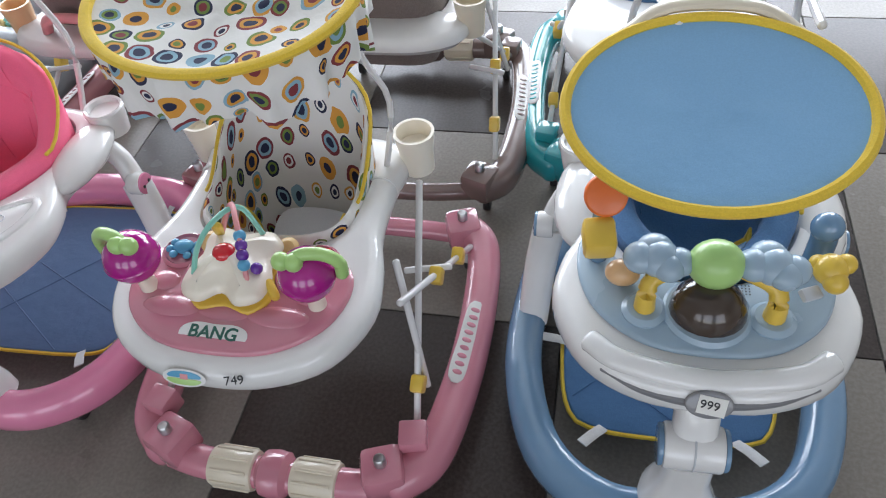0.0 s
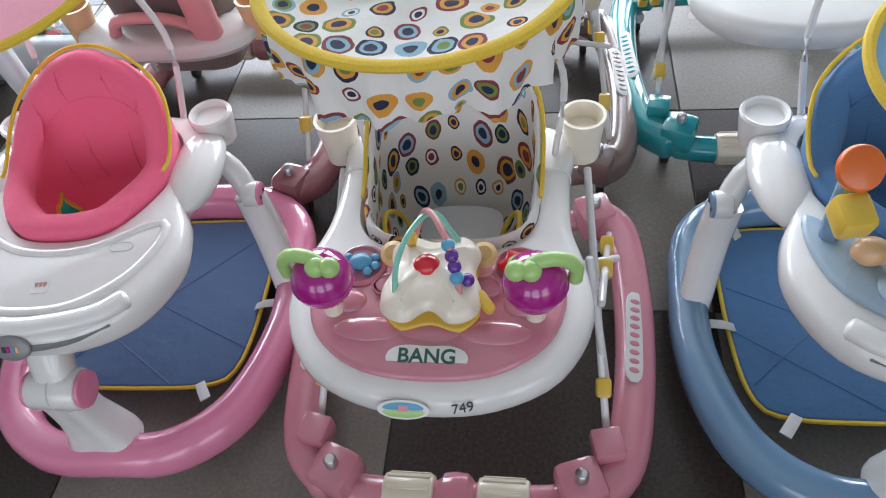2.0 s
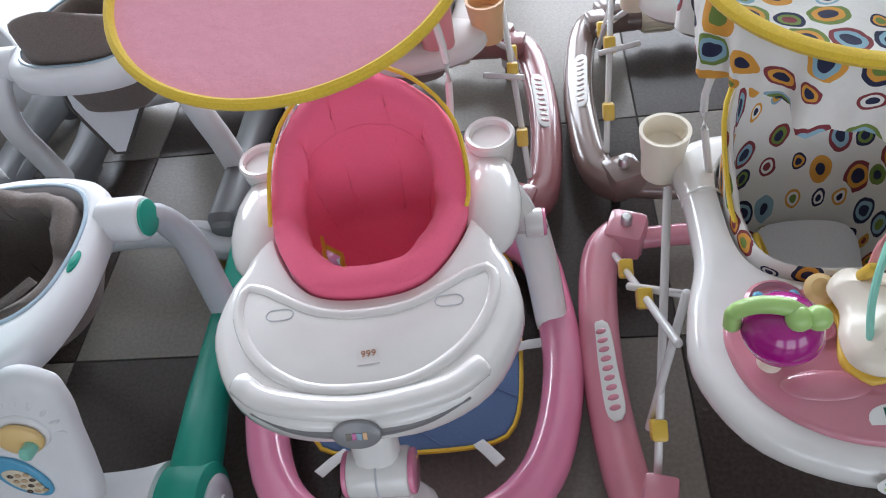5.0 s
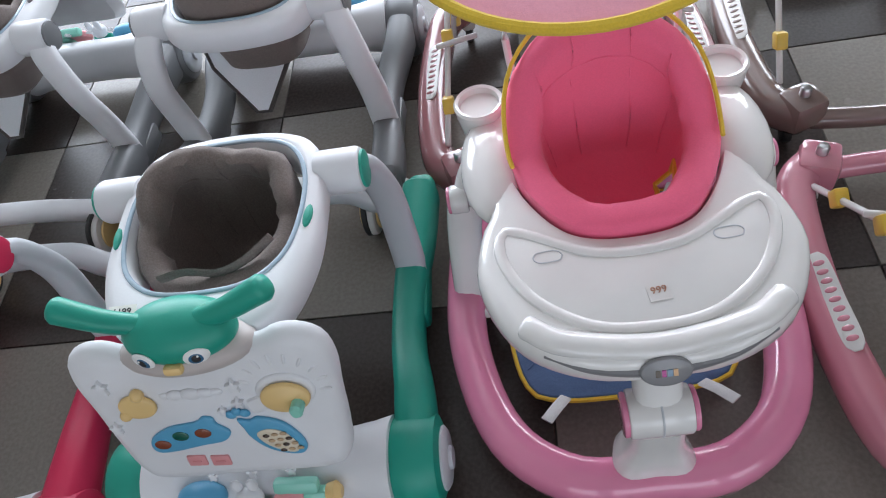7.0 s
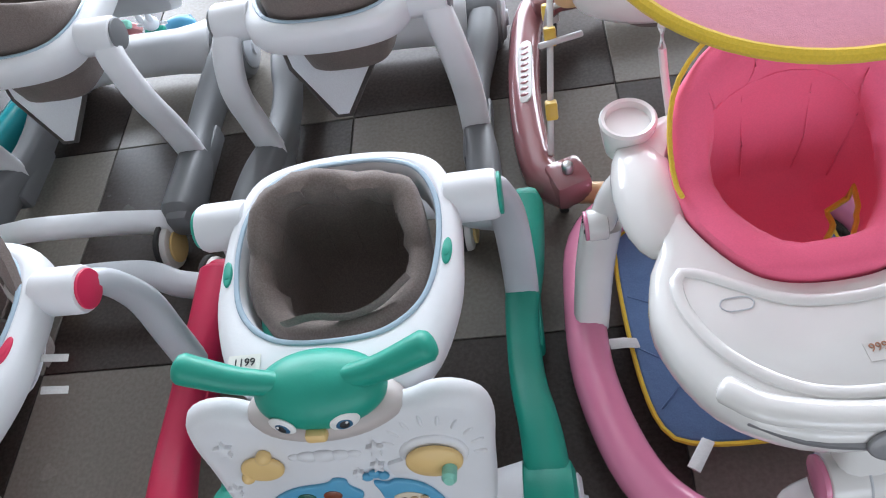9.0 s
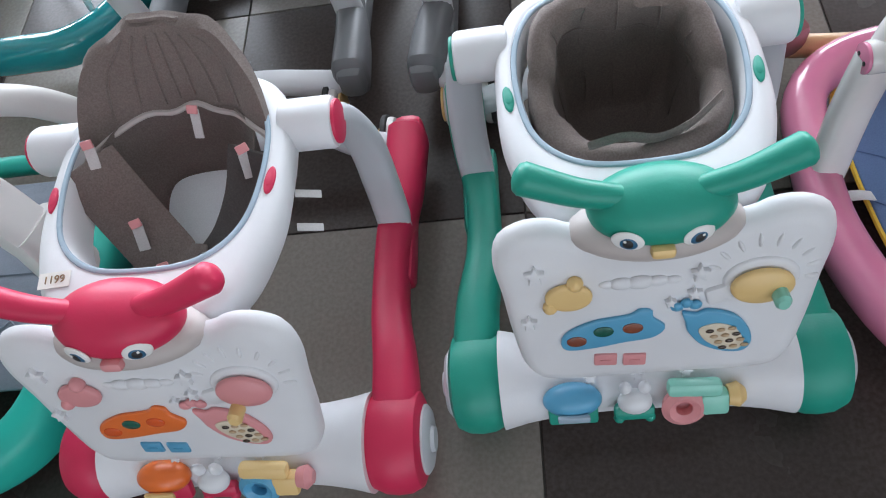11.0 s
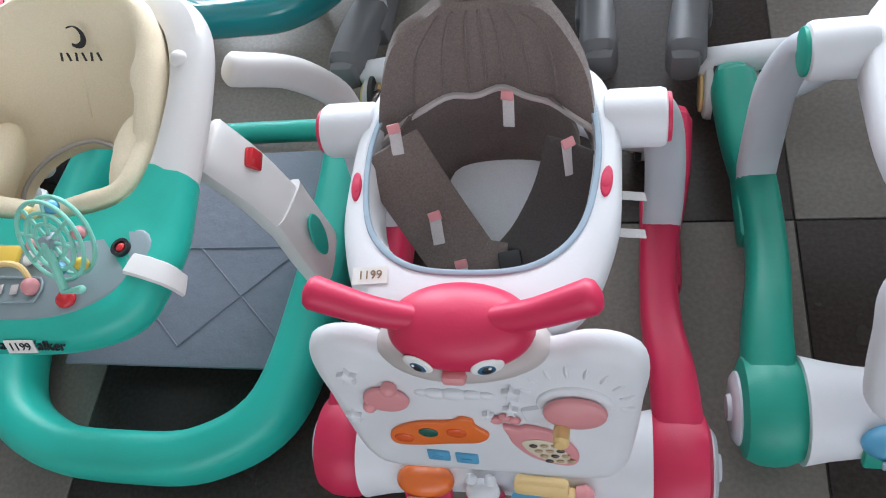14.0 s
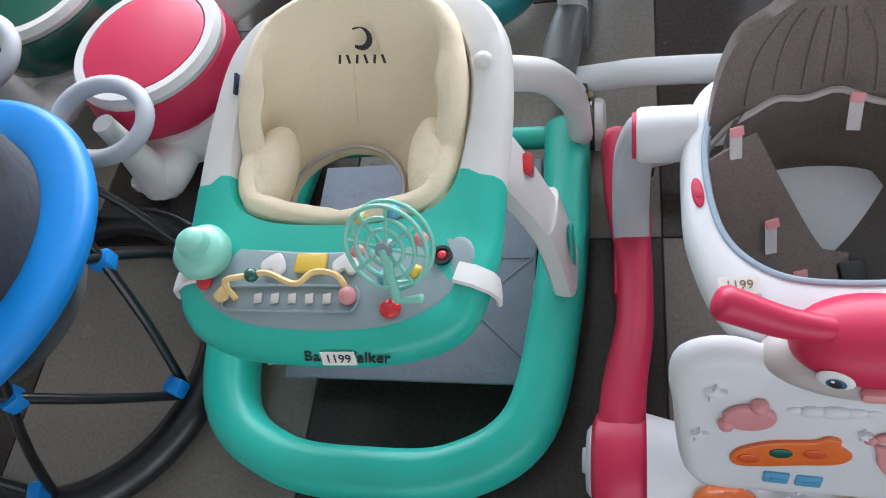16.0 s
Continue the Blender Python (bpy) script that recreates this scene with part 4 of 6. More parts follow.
ruffled_canopy(bang, (-0.020, 0.245, 0.79), 0.198, 0.165, 8.0)
for o in (tray, panel):
    o.location = (-0.007, 0.053, 0.01)
seat.location = (-0.004, 0.052, 0.012)
bang.matrix_basis = pose(-0.248, 1.009, 0, 0, 0, -13.5)


# ---- rabbit-faced walkers ----
def annulus_arc(outer, inner, z0, z1, bevel, k0, k1, tilt=None):
    def at(ps, h):
        return [V(p.x, p.y, h + (tilt(p) if tilt else 0)) for p in ps]
    b, n = bevel, len(outer)
    rings = [at(offset(outer, -b), z0), at(offset(outer, -b * 0.3), z0 + b * 0.35), at(outer, z0 + b), at(outer, z1 - b), at(offset(outer, -b * 0.12), z1 - b * 0.5), at(offset(outer, -b * 0.4), z1 - b * 0.15), at(offset(outer, -b), z1),
             at(offset(inner, b * 0.6), z1), at(offset(inner, b * 0.2), z1 - b * 0.1), at(inner, z1 - b * 0.5), at(inner, z0)]
    idx = [k % n for k in range(k0, k1 + 1)]
    bm = loft(bmesh.new(), [[r[k] for k in idx] for r in rings], False, False, False, True)
    bmesh.ops.holes_fill(bm, edges=[e for e in bm.edges if e.is_boundary])
    return bm


def star(r, n=5):
    return [((r if k % 2 == 0 else r * 0.5) * math.sin(math.pi * k / n), (r if k % 2 == 0 else r * 0.5) * math.cos(math.pi * k / n)) for k in range(2 * n)]


def circle(r, n=16, sx=1.0, sy=1.0):
    return [(r * sx * math.cos(2 * math.pi * k / n), r * sy * math.sin(2 * math.pi * k / n)) for k in range(n)]


RAB_OUT = [(0, -0.19), (0.07, -0.184), (0.128, -0.145), (0.16, -0.06), (0.166, 0.02), (0.162, 0.10), (0.14, 0.165), (0.09, 0.195), (0, 0.205)]
RAB_IN = [(0, -0.104), (0.07, -0.095), (0.115, -0.055), (0.132, 0.015), (0.13, 0.09), (0.105, 0.145), (0.058, 0.168), (0, 0.172)]


def rabbit_walker(label, body, leg_mat, accents, face=True, yellow_hub=True):
    root = thing("baby_walker", label, "baby walker", "rabbit-faced walkers")
    knob, fish, hole, phone, keys, moon, train, ring_c, base_c, drum_c = accents
    for sx in (1, -1):
        path = spline([(sx * 0.243, -0.225, 0.10), (sx * 0.236, -0.12, 0.10), (sx * 0.222, -0.02, 0.088), (sx * 0.222, 0.10, 0.085), (sx * 0.238, 0.21, 0.098), (sx * 0.245, 0.32, 0.105)], 40)
        rail = part("side_rail", tube(path, 0.032, 0.046, seg=16, boxy=0.65, taper=lambda s: 1.0 + 0.10 * math.cos(2 * math.pi * s)), body, root)
        part("rail_step", rbox(0.062, 0.17, 0.05, 0.01, pose(sx * 0.225, 0.12, 0.065, 0, 0, 0)), body, rail)
        drum = part("front_drum", revolve([(0.055, -0.042), (0.070, -0.036), (0.078, -0.018), (0.080, 0.0), (0.078, 0.02), (0.070, 0.036), (0.055, 0.042), (0.0, 0.040)], 36, Matrix.Translation((sx * 0.24, -0.233, 0.082)) @ pose(0, 0, 0, 0, sx * 90, 0)), body, root)
        part("hub_cap", revolve([(0.052, 0.036), (0.052, 0.045), (0.045, 0.05), (0.02, 0.051), (0.018, 0.057), (0.0, 0.058)], 28, Matrix.Translation((sx * 0.24, -0.233, 0.08)) @ pose(0, 0, 0, 0, sx * 90, 0)), GREYWHITE, drum, "pale grey hub cap")
        wheel = part("rear_wheel", cyl_x(0.05, 0.026, 0.008, (sx * 0.2, 0.352, 0.05)), BEIGEWHITE, root)
        part("tyre", revolve([(0.0505, -0.006), (0.053, -0.004), (0.053, 0.004), (0.0505, 0.006)], 28, Matrix.Translation((sx * 0.193, 0.352, 0.053)) @ pose(0, 0, 0, 0, 90, 0)), RUBBER, wheel)
        part("hub", cyl_x(0.036, 0.006, 0.002, (sx * 0.217, 0.352, 0.05)), SOFTYELLOW if yellow_hub else BEIGEWHITE, wheel, "soft yellow hub")
        part("hub", cyl_x(0.036, 0.006, 0.002, (sx * 0.183, 0.352, 0.05)), SOFTYELLOW if yellow_hub else BEIGEWHITE, wheel)
        part("wheel_guard", rbox(0.056, 0.08, 0.07, 0.018, pose(sx * 0.248, 0.31, 0.105)), body, rail)
        arm = spline([(sx * 0.226, 0.135, 0.075), (sx * 0.227, 0.15, 0.20), (sx * 0.222, 0.165, 0.30), (sx * 0.205, 0.15, 0.385), (sx * 0.19, 0.118, 0.418)], 26)
        part("arm", tube(arm, 0.020, 0.030, seg=14, boxy=0.7, up=(1, 0, 0), taper=lambda s: 1.0 - 0.1 * s), leg_mat, root)
    bar = spline([(-0.215, 0.315, 0.085), (-0.15, 0.32, 0.10), (-0.08, 0.335, 0.125), (0.08, 0.335, 0.125), (0.15, 0.32, 0.10), (0.215, 0.315, 0.085)], 26)
    part("rear_bar", tube(bar, 0.026, 0.022, seg=14, boxy=0.75), leg_mat, root)
    # seat ring
    c = (0, 0.035)
    outer, inner = radial(both(RAB_OUT), c, 96), radial(both(RAB_IN), c, 96)
    ring = part("seat_ring", annulus(outer, inner, 0.385, 0.45, 0.022), MATTWHITE, root, "matt white seat ring")
    lip = [V(p.x, p.y, 0.4495) for p in offset(inner, 0.006)]
    part("inner_lip", tube(lip, 0.004, 0.003, closed=True, seg=8), PALEBLUE, ring)
    for sx in (1, -1):
        h = part("hub", cyl_x(0.036, 0.075, 0.008, (sx * 0.182, 0.112, 0.42)), MATTWHITE, ring)
        part("end_cap", cyl_x(0.030, 0.006, 0.002, (sx * 0.221, 0.112, 0.42)), body, h)
        b = part("button", plate(circle(0.008, 12, 0.85, 2.6), 0.006, 0.0025, pose(sx * 0.149, 0.005, 0.446, 0, sx * 8, sx * -6), 24), body, ring)
        part("button_slot", plate(circle(0.006, 12, 0.8, 1.5), 0.001, 0.0004, pose(sx * 0.149, 0.005, 0.4518, 0, sx * 6, sx * -6), 20), body, b)
    # front body: hourglass roller and play board
    prof = []
    for k in range(13):
        x = -0.205 + 0.41 * k / 12
        w = abs(x) / 0.205
        prof.append((0.056 + 0.019 * w ** 3, x))
    roller = revolve([(0.001, -0.205)] + prof + [(0.001, 0.205)], 32, Matrix.Translation((0, -0.237, 0.092)) @ pose(0, 0, 0, 0, 90, 0))
    part("roller_body", roller, MATTWHITE, root, "white rounded front body")
    B = Matrix.Translation((0.005, -0.2835, 0.188)) @ pose(0, 0, 0, 71, 0, 0) @ Matrix.Diagonal((1.03, 1.247, 1.0, 1.0))
    half = [(0, 0.012), (0.125, 0.012), (0.160, 0.035), (0.172, 0.085), (0.178, 0.14), (0.184, 0.185), (0.176, 0.216), (0.150, 0.231), (0.118, 0.232), (0.085, 0.222), (0, 0.218)]
    board = part("play_board", plate(both(half), 0.046, 0.021, B @ Matrix.Translation((0, 0, -0.036)), 96), MATTWHITE, root, "white moulded play board")
    T = B @ Matrix.Translation((0, 0, 0.008))
    if face:
        part("chin", ball((0, -0.186, 0.440), (0.097, 0.050, 0.032), 36, M=pose(0, 0, 0, -18, 0, 0)), plastic_grey, board, "warm light grey chin")
        hc, hr = V(0.004, -0.182, 0.474), (0.079, 0.047, 0.041)
        hd = part("rabbit_head", ball(hc, hr, 40), body, root, "moulded rabbit head")
        for sx in (1, -1):
            ear = spline([(sx * 0.026, -0.182, 0.490), (sx * 0.05, -0.182, 0.499), (sx * 0.085, -0.18, 0.510), (sx * 0.124, -0.174, 0.527), (sx * 0.139, -0.171, 0.533)], 28)
            part("ear", tube(ear, 0.0165, 0.0175, seg=18, taper=lambda w: 0.80 + 0.30 * w), body, hd)
            ex, ez = sx * 0.036, 0.475
            ey = hc.y - hr[1] * math.sqrt(1 - (ex / hr[0]) ** 2 - ((ez - hc.z) / hr[2]) ** 2)
            nrm = V(ex / hr[0] ** 2, (ey - hc.y) / hr[1] ** 2, (ez - hc.z) / hr[2] ** 2 + 4.0).normalized()
            E = Matrix.Translation((ex, ey, ez)) @ nrm.to_track_quat("Z", "Y").to_matrix().to_4x4()
            eye = part("eye", ball((0, 0, 0), (0.0175, 0.0130, 0.0038), 24, M=E @ Matrix.Translation((0, 0, 0.0005))), EYEWHITE, hd, "white oval eye")
            part("iris", ball((0, 0, 0), (0.0115, 0.0100, 0.0034), 20, M=E @ Matrix.Translation((-sx * 0.001, -0.001, 0.0017))), EYEBLUE, eye)
            part("pupil", ball((0, 0, 0), (0.0070, 0.0072, 0.0032), 18, M=E @ Matrix.Translation((-sx * 0.001, -0.001, 0.0028))), INK, eye)
            part("glint", ball((0, 0, 0), (0.0018, 0.0018, 0.001), 10, M=E @ Matrix.Translation((sx * 0.0025, 0.003, 0.0054))), EYEWHITE, eye)
        part("nose", rbox(0.026, 0.016, 0.014, 0.005, pose(0, -0.232, 0.461, -20, 0, 0)), knob, hd)
        # relief and toys on the board
        for x, y, r in ((-0.138, 0.182, 0.012), (-0.15, 0.118, 0.010), (0.042, 0.168, 0.011), (0.038, 0.142, 0.009), (0.012, 0.132, 0.007)):
            part("star_relief", plate(star(r), 0.012, 0.002, T @ Matrix.Translation((x, y, -0.003)), smooth=False), MATTWHITE, board)
        for k in range(9):
            a = math.radians(-8 + 21 * k)
            part("ray_relief", ball((0, 0, 0), (0.0085, 0.0028, 0.0045), 12, M=T @ pose(0.108 + 0.054 * math.cos(a), 0.156 + 0.043 * math.sin(a), 0.0005, 0, 0, math.degrees(a))), MATTWHITE, board)
        cloud = bmesh.new()
        for dx, rr in ((-0.03, 0.006), (-0.017, 0.009), (0, 0.010), (0.016, 0.008), (0.03, 0.006)):
            ball(T @ V(-0.022 + dx * 1.2, 0.160, 0.001), (rr * 1.7, rr * 0.8, rr * 1.2), 14, cloud)
        part("cloud_relief", cloud, MATTWHITE, board)
        m1 = bmesh.new()
        plate(circle(0.027, 16, 1.0, 0.64), 0.01, 0.004, T @ Matrix.Translation((-0.102, 0.15, 0.0)), 32, m1)
        ball(T @ V(-0.094, 0.168, 0.006), 0.01, 12, m1)
        ball(T @ V(-0.124, 0.139, 0.006), 0.009, 12, m1)
        part("moon", m1, moon, board, "soft crescent moon shape")
        part("dial_seat", plate(circle(0.041, 16, 1.0, 0.64), 0.008, 0.004, T @ Matrix.Translation((0.108, 0.153, -0.002)), 32), MATTWHITE, board)
        part("pointer", rbox(0.04, 0.022, 0.012, 0.005, T @ pose(0.07, 0.138, 0.002, 0, 0, 15)), MATTWHITE, board)
        dial = part("dial", plate(circle(0.034, 16, 1.0, 0.63), 0.012, 0.005, T @ Matrix.Translation((0.108, 0.149, 0.004)), 32, crown=0.004), knob, board, "turning dial")
        part("peg", revolve([(0.009, 0.0), (0.009, 0.018), (0.006, 0.022), (0.0, 0.022)], 16, T @ Matrix.Translation((0.125 if knob is SOFTYELLOW else 0.093, 0.143 if knob is SOFTYELLOW else 0.128, 0.014))), PALEMINT if knob is SOFTYELLOW else SOFTYELLOW, dial)
        pl = part("whale_panel", plate([(-0.115, 0.085), (-0.105, 0.10), (-0.075, 0.113), (-0.035, 0.118), (-0.022, 0.125), (-0.008, 0.122), (-0.006, 0.112), (0.008, 0.098), (-0.005, 0.084), (-0.04, 0.079), (-0.08, 0.073), (-0.108, 0.073)], 0.007, 0.0025, T, 64), fish, board, "whale-shaped light panel")
        for x, y, cm in ((-0.096, 0.087, hole), (-0.064, 0.099, DARKGREEN), (-0.03, 0.101, hole)):
            part("light_window", plate(circle(0.011, 14, 1.1, 0.66), 0.0025, 0.001, T @ Matrix.Translation((x, y, 0.006)), 20, crown=0.001), cm, pl)
        ph = part("phone", plate([(0.026, 0.117), (0.042, 0.114), (0.055, 0.118), (0.085, 0.108), (0.104, 0.085), (0.108, 0.065), (0.098, 0.054), (0.075, 0.056), (0.05, 0.068), (0.034, 0.088), (0.03, 0.102)], 0.008, 0.003, T, 64), phone, board, "carrot-shaped toy phone")
        for dx, dy in ((0.02, 0.124), (0.03, 0.128), (0.04, 0.125)):
            part("leaf", ball(T @ V(dx, dy, 0.004), (0.008, 0.005, 0.009), 10), phone, ph)
        kp = part("keypad", plate([(0.048, 0.096), (0.066, 0.1), (0.086, 0.092), (0.098, 0.072), (0.093, 0.06), (0.076, 0.062), (0.056, 0.074), (0.046, 0.088)], 0.002, 0.0008, T @ Matrix.Translation((0, 0, 0.0075)), 40), CREAM, ph, "cream keypad")
        for i in range(3):
            for j in range(4):
                x = 0.058 + i * 0.0125 + j * 0.0055
                y = 0.090 - j * 0.0085 + i * 0.001
                part("key", ball(T @ V(x, y, 0.0098), (0.0052, 0.0022, 0.0040), 10), KEYTAN if (i + j) % 3 else BROWN, kp)
        for x, cm in ((-0.062, ring_c), (-0.027, ring_c)):
            bt = part("press_button", rbox(0.028, 0.017, 0.007, 0.002, T @ pose(x, 0.052 - (x + 0.06) * 0.08, 0.002, 0, 0, -3)), cm, board)
            part("ridge", rbox(0.014, 0.003, 0.0025, 0.001, T @ pose(x, 0.052 - (x + 0.06) * 0.08, 0.0058, 0, 0, -3)), cm, bt)
        spk = bmesh.new()
        for i in range(4):
            for j in range(3):
                revolve([(0.0014, 0), (0.0014, 0.0008)], 6, T @ Matrix.Translation((-0.132 + i * 0.006, 0.063 + j * 0.006, 0.0)), spk)
        part("speaker_holes", spk, plastic_grey, board)
        # row of toys on the roller
        D = Matrix.Translation((-0.012, -0.291, 0.128)) @ pose(0, 0, 0, 58, 0, 0) @ Matrix.Scale(1.18, 4)
        for x in (-0.055, 0.0, 0.055):
            part("star_relief", plate(star(0.008), 0.005, 0.0005, D @ Matrix.Translation((x, 0.036, -0.004)), smooth=False), MATTWHITE, root)
        d1 = part("drum_toy", ball(D @ V(-0.078, 0.006, 0.0), (0.042, 0.025, 0.025), 28), drum_c, root, "turning half drum")
        part("drum_slot", rbox(0.038, 0.011, 0.006, 0.002, D @ pose(-0.078, -0.006, 0.0215, 15, 0, 0)), SOFTYELLOW if drum_c is ORANGE else PALEBLUE, d1)
        part("drum_base", rbox(0.06, 0.035, 0.012, 0.004, D @ pose(-0.078, -0.014, -0.002)), base_c, d1)
        rb = bmesh.new()
        ball(D @ V(-0.006, 0.008, 0.012), (0.024, 0.018, 0.02), 18, rb)
        for sx in (1, -1):
            ball(D @ V(-0.006 + sx * 0.011, 0.032, 0.016), (0.0085, 0.008, 0.016), 12, rb)
        rb = part("rabbit_toy", rb, MATTWHITE, root, "white rabbit knob")
        part("rabbit_base", rbox(0.048, 0.02, 0.016, 0.006, D @ pose(-0.006, -0.014, 0.004)), base_c, rb)
        for sx in (1, -1):
            part("rabbit_foot", ball(D @ V(-0.006 + sx * 0.018, -0.022, 0.006), 0.008, 10), base_c, rb)
        tr = bmesh.new()
        rbox(0.062, 0.02, 0.018, 0.006, D @ pose(0.062, 0.022, 0.01, 0, 0, -3), tr)
        rbox(0.032, 0.03, 0.02, 0.005, D @ pose(0.085, -0.002, 0.008), tr)
        tr = part("train_toy", tr, train, root, "toy train slider")
        part("train_wheel", revolve([(0.012, -0.008), (0.024, -0.007), (0.026, 0.002), (0.018, 0.008), (0.010, 0.003), (0.010, -0.008)], 24, D @ Matrix.Translation((0.05, -0.006, 0.012))), SOFTPINK if ring_c is SOFTPINK else SKYBLUE, tr, "ring-shaped wheel")
        part("train_nose", revolve([(0.012, 0), (0.015, 0.012), (0.008, 0.02), (0.0, 0.02)], 16, D @ pose(0.1, 0.004, 0.006, 0, 90, 0)), SOFTYELLOW if train is PALEMINT else SOFTPINK, tr)
    return root, ring


plastic_grey = plastic("warm_grey_matt_plastic", (0.52, 0.47, 0.45), 0.45, 0.0, 0.25)
KEYTAN = plastic("tan_key_plastic", (0.50, 0.36, 0.22), 0.35)
HOLE = plastic("rust_window", (0.22, 0.06, 0.03), 0.25, 0.3)
TOMATO = plastic("orange_window", (0.70, 0.10, 0.02), 0.25, 0.3)
green_acc = (SOFTYELLOW, SKYBLUE, HOLE, SKYBLUE, CREAM, SOFTYELLOW, PALEMINT, SOFTPINK, GREEN, SKYBLUE)
red_acc = (SOFTPINK, ORANGE, TOMATO, SOFTPINK, CREAM, SOFTPINK, SOFTYELLOW, SKYBLUE, RED, ORANGE)


def price_tag(root, text, m, ink):
    t = part("price_sticker", rbox(0.042, 0.021, 0.0008, 0, m), PAPER, root, "paper price sticker")
    lettering("price_text", text, 0.0145, m @ Matrix.Translation((0, 0, 0.0006)), ink, t)


BROWNINK = plastic("faded_brown_ink", (0.25, 0.16, 0.08), 0.5)

# green one: cloth seat folded into the ring
green, ring = rabbit_walker("green and white rabbit-faced walker with a grey-brown cloth seat", GREEN, GREYWHITE, green_acc)


def low_rim(a):
    return 0.436 + 0.040 * max(0.0, math.sin(a)) ** 0.6 + 0.034 * max(0.0, math.sin(a - 0.9)) ** 2


def soft_ring(outline, centre, n, wob, seed):
    rnd = random.Random(seed)
    ph = [rnd.uniform(0, 6.28) for _ in range(4)]
    return [(p.x * (1 + wob * math.sin(5 * i * 2 * math.pi / n + ph[0])), p.y + wob * 0.06 * math.sin(7 * i * 2 * math.pi / n + ph[1])) for i, p in enumerate(radial(outline, centre, n))]


seat = bucket("seat", soft_ring(both([(x * 0.93, y * 0.92) for x, y in RAB_IN]), (0, 0.035), 60, 0.03, 3), (0, 0.035), low_rim, 0.27, BROWNCLOTH, green, label="padded grey-brown cloth seat", thick=0.030, lean=-0.25, crumple=0.011, seams=(0.33, 0.42, 0.5, 0.58, 0.67), level=True)
part("crotch_strap", tube(spline([(-0.06, -0.082, 0.452), (-0.02, -0.078, 0.458), (0.02, -0.072, 0.44), (0.06, -0.06, 0.445), (0.1, -0.03, 0.455)], 20), 0.0025, 0.009, seg=8), BROWNCLOTH, seat, "grey cloth strap")
price_tag(green, "1199", pose(-0.105, -0.13, 0.452, 4, 0, 0), INK)
green.matrix_basis = pose(-1.4075, 1.470, 0, 0, 0, -12.4)

# red one: the seat back stands up, the straps hang open
red, ring = rabbit_walker("raspberry red and white rabbit-faced walker with raised cloth seat back", RED, GREYWHITE, red_acc)
rows = []
for j in range(15):
    v = math.sin(math.pi / 2 * j / 14)
    row = []
    for i in range(25):
        u = -1 + 2 * i / 24
        w = 0.136 * (1 - 0.08 * v) * math.sqrt(max(0.02, 1 - (v * 0.98) ** 3.4)) * u
        y = 0.155 + 0.045 * v - 0.075 * (abs(w) / 0.136) ** 2.2 * (1 - 0.5 * v)
        z = 0.435 + 0.108 * v + 0.004 * math.sin(66 * w + 3 * v)
        row.append(V(w, y + 0.003 * math.sin(100 * w), z))
    rows.append(row)
front = [[p for p in r] for r in rows]
back_ = [[p + V(0, 0.022, 0.003) for p in r] for r in rows]
bm = bmesh.new()
loft(bm, [f + list(reversed(b)) for f, b in zip(front, back_)])
back = part("seat_back", bm, BROWNCLOTH, red, "raised grey-brown cloth seat back", 60)
part("back_binding", tube([p + V(0, 0.01, 0.002) for p in front[-1]], 0.004, seg=6), BROWNCLOTH, back)
part("lower_binding", tube([p + V(0, -0.002, 0) for p in front[0]], 0.0045, seg=6), plastic_grey, back)
for i in (4, 7, 10, 12, 14, 17, 20):
    part("stitch_fold", tube([front[j][i] + V(0, -0.001, 0) for j in range(1, 11)], 0.0018, seg=6), BROWNCLOTH, back)
low = []
for j in range(7):
    v = j / 6
    low.append([V(0.118 * math.cos(a) * (1 - 0.25 * v), 0.05 + 0.115 * math.sin(a) * (1 - 0.2 * v), 0.44 - 0.15 * v + 0.004 * math.sin(11 * a)) for a in [math.pi * (0.02 + 0.96 * i / 24) for i in range(25)]])
lowback = [[p + V(0.006 * p.x, 0.008, -0.002) for p in r] for r in low]
hammock = part("seat_sling", loft(bmesh.new(), [f + list(reversed(b)) for f, b in zip(low, lowback)]), BROWNCLOTH, red, "grey-brown cloth inner seat", 60)
part("seat_mesh", plate([(-0.07, 0.0), (-0.04, -0.03), (0.04, -0.03), (0.07, 0.0), (0.06, 0.07), (-0.06, 0.07)], 0.003, 0.001, pose(0.012, 0.035, 0.305, 14, 0, 0) @ Matrix.Scale(1.1, 4), 40), MESH, hammock, "white mesh seat panel")
part("side_flap", tube(spline([(-0.118, 0.06, 0.45), (-0.085, 0.02, 0.40), (-0.045, -0.025, 0.345), (-0.02, -0.05, 0.33), (0.02, -0.06, 0.33)], 20), 0.044, 0.004, seg=10, up=(0.25, -0.6, 0.75)), BROWNCLOTH, hammock, "hanging cloth flap")
part("side_flap", tube(spline([(0.115, 0.06, 0.44), (0.095, 0.02, 0.39), (0.065, -0.02, 0.35), (0.035, -0.05, 0.33)], 20), 0.040, 0.004, seg=10, up=(-0.25, -0.6, 0.75)), DARKCLOTH, hammock)
part("buckle", rbox(0.03, 0.035, 0.014, 0.004, pose(0.03, -0.05, 0.345, 15, 0, 10)), BLACK, hammock, "black plastic buckle")
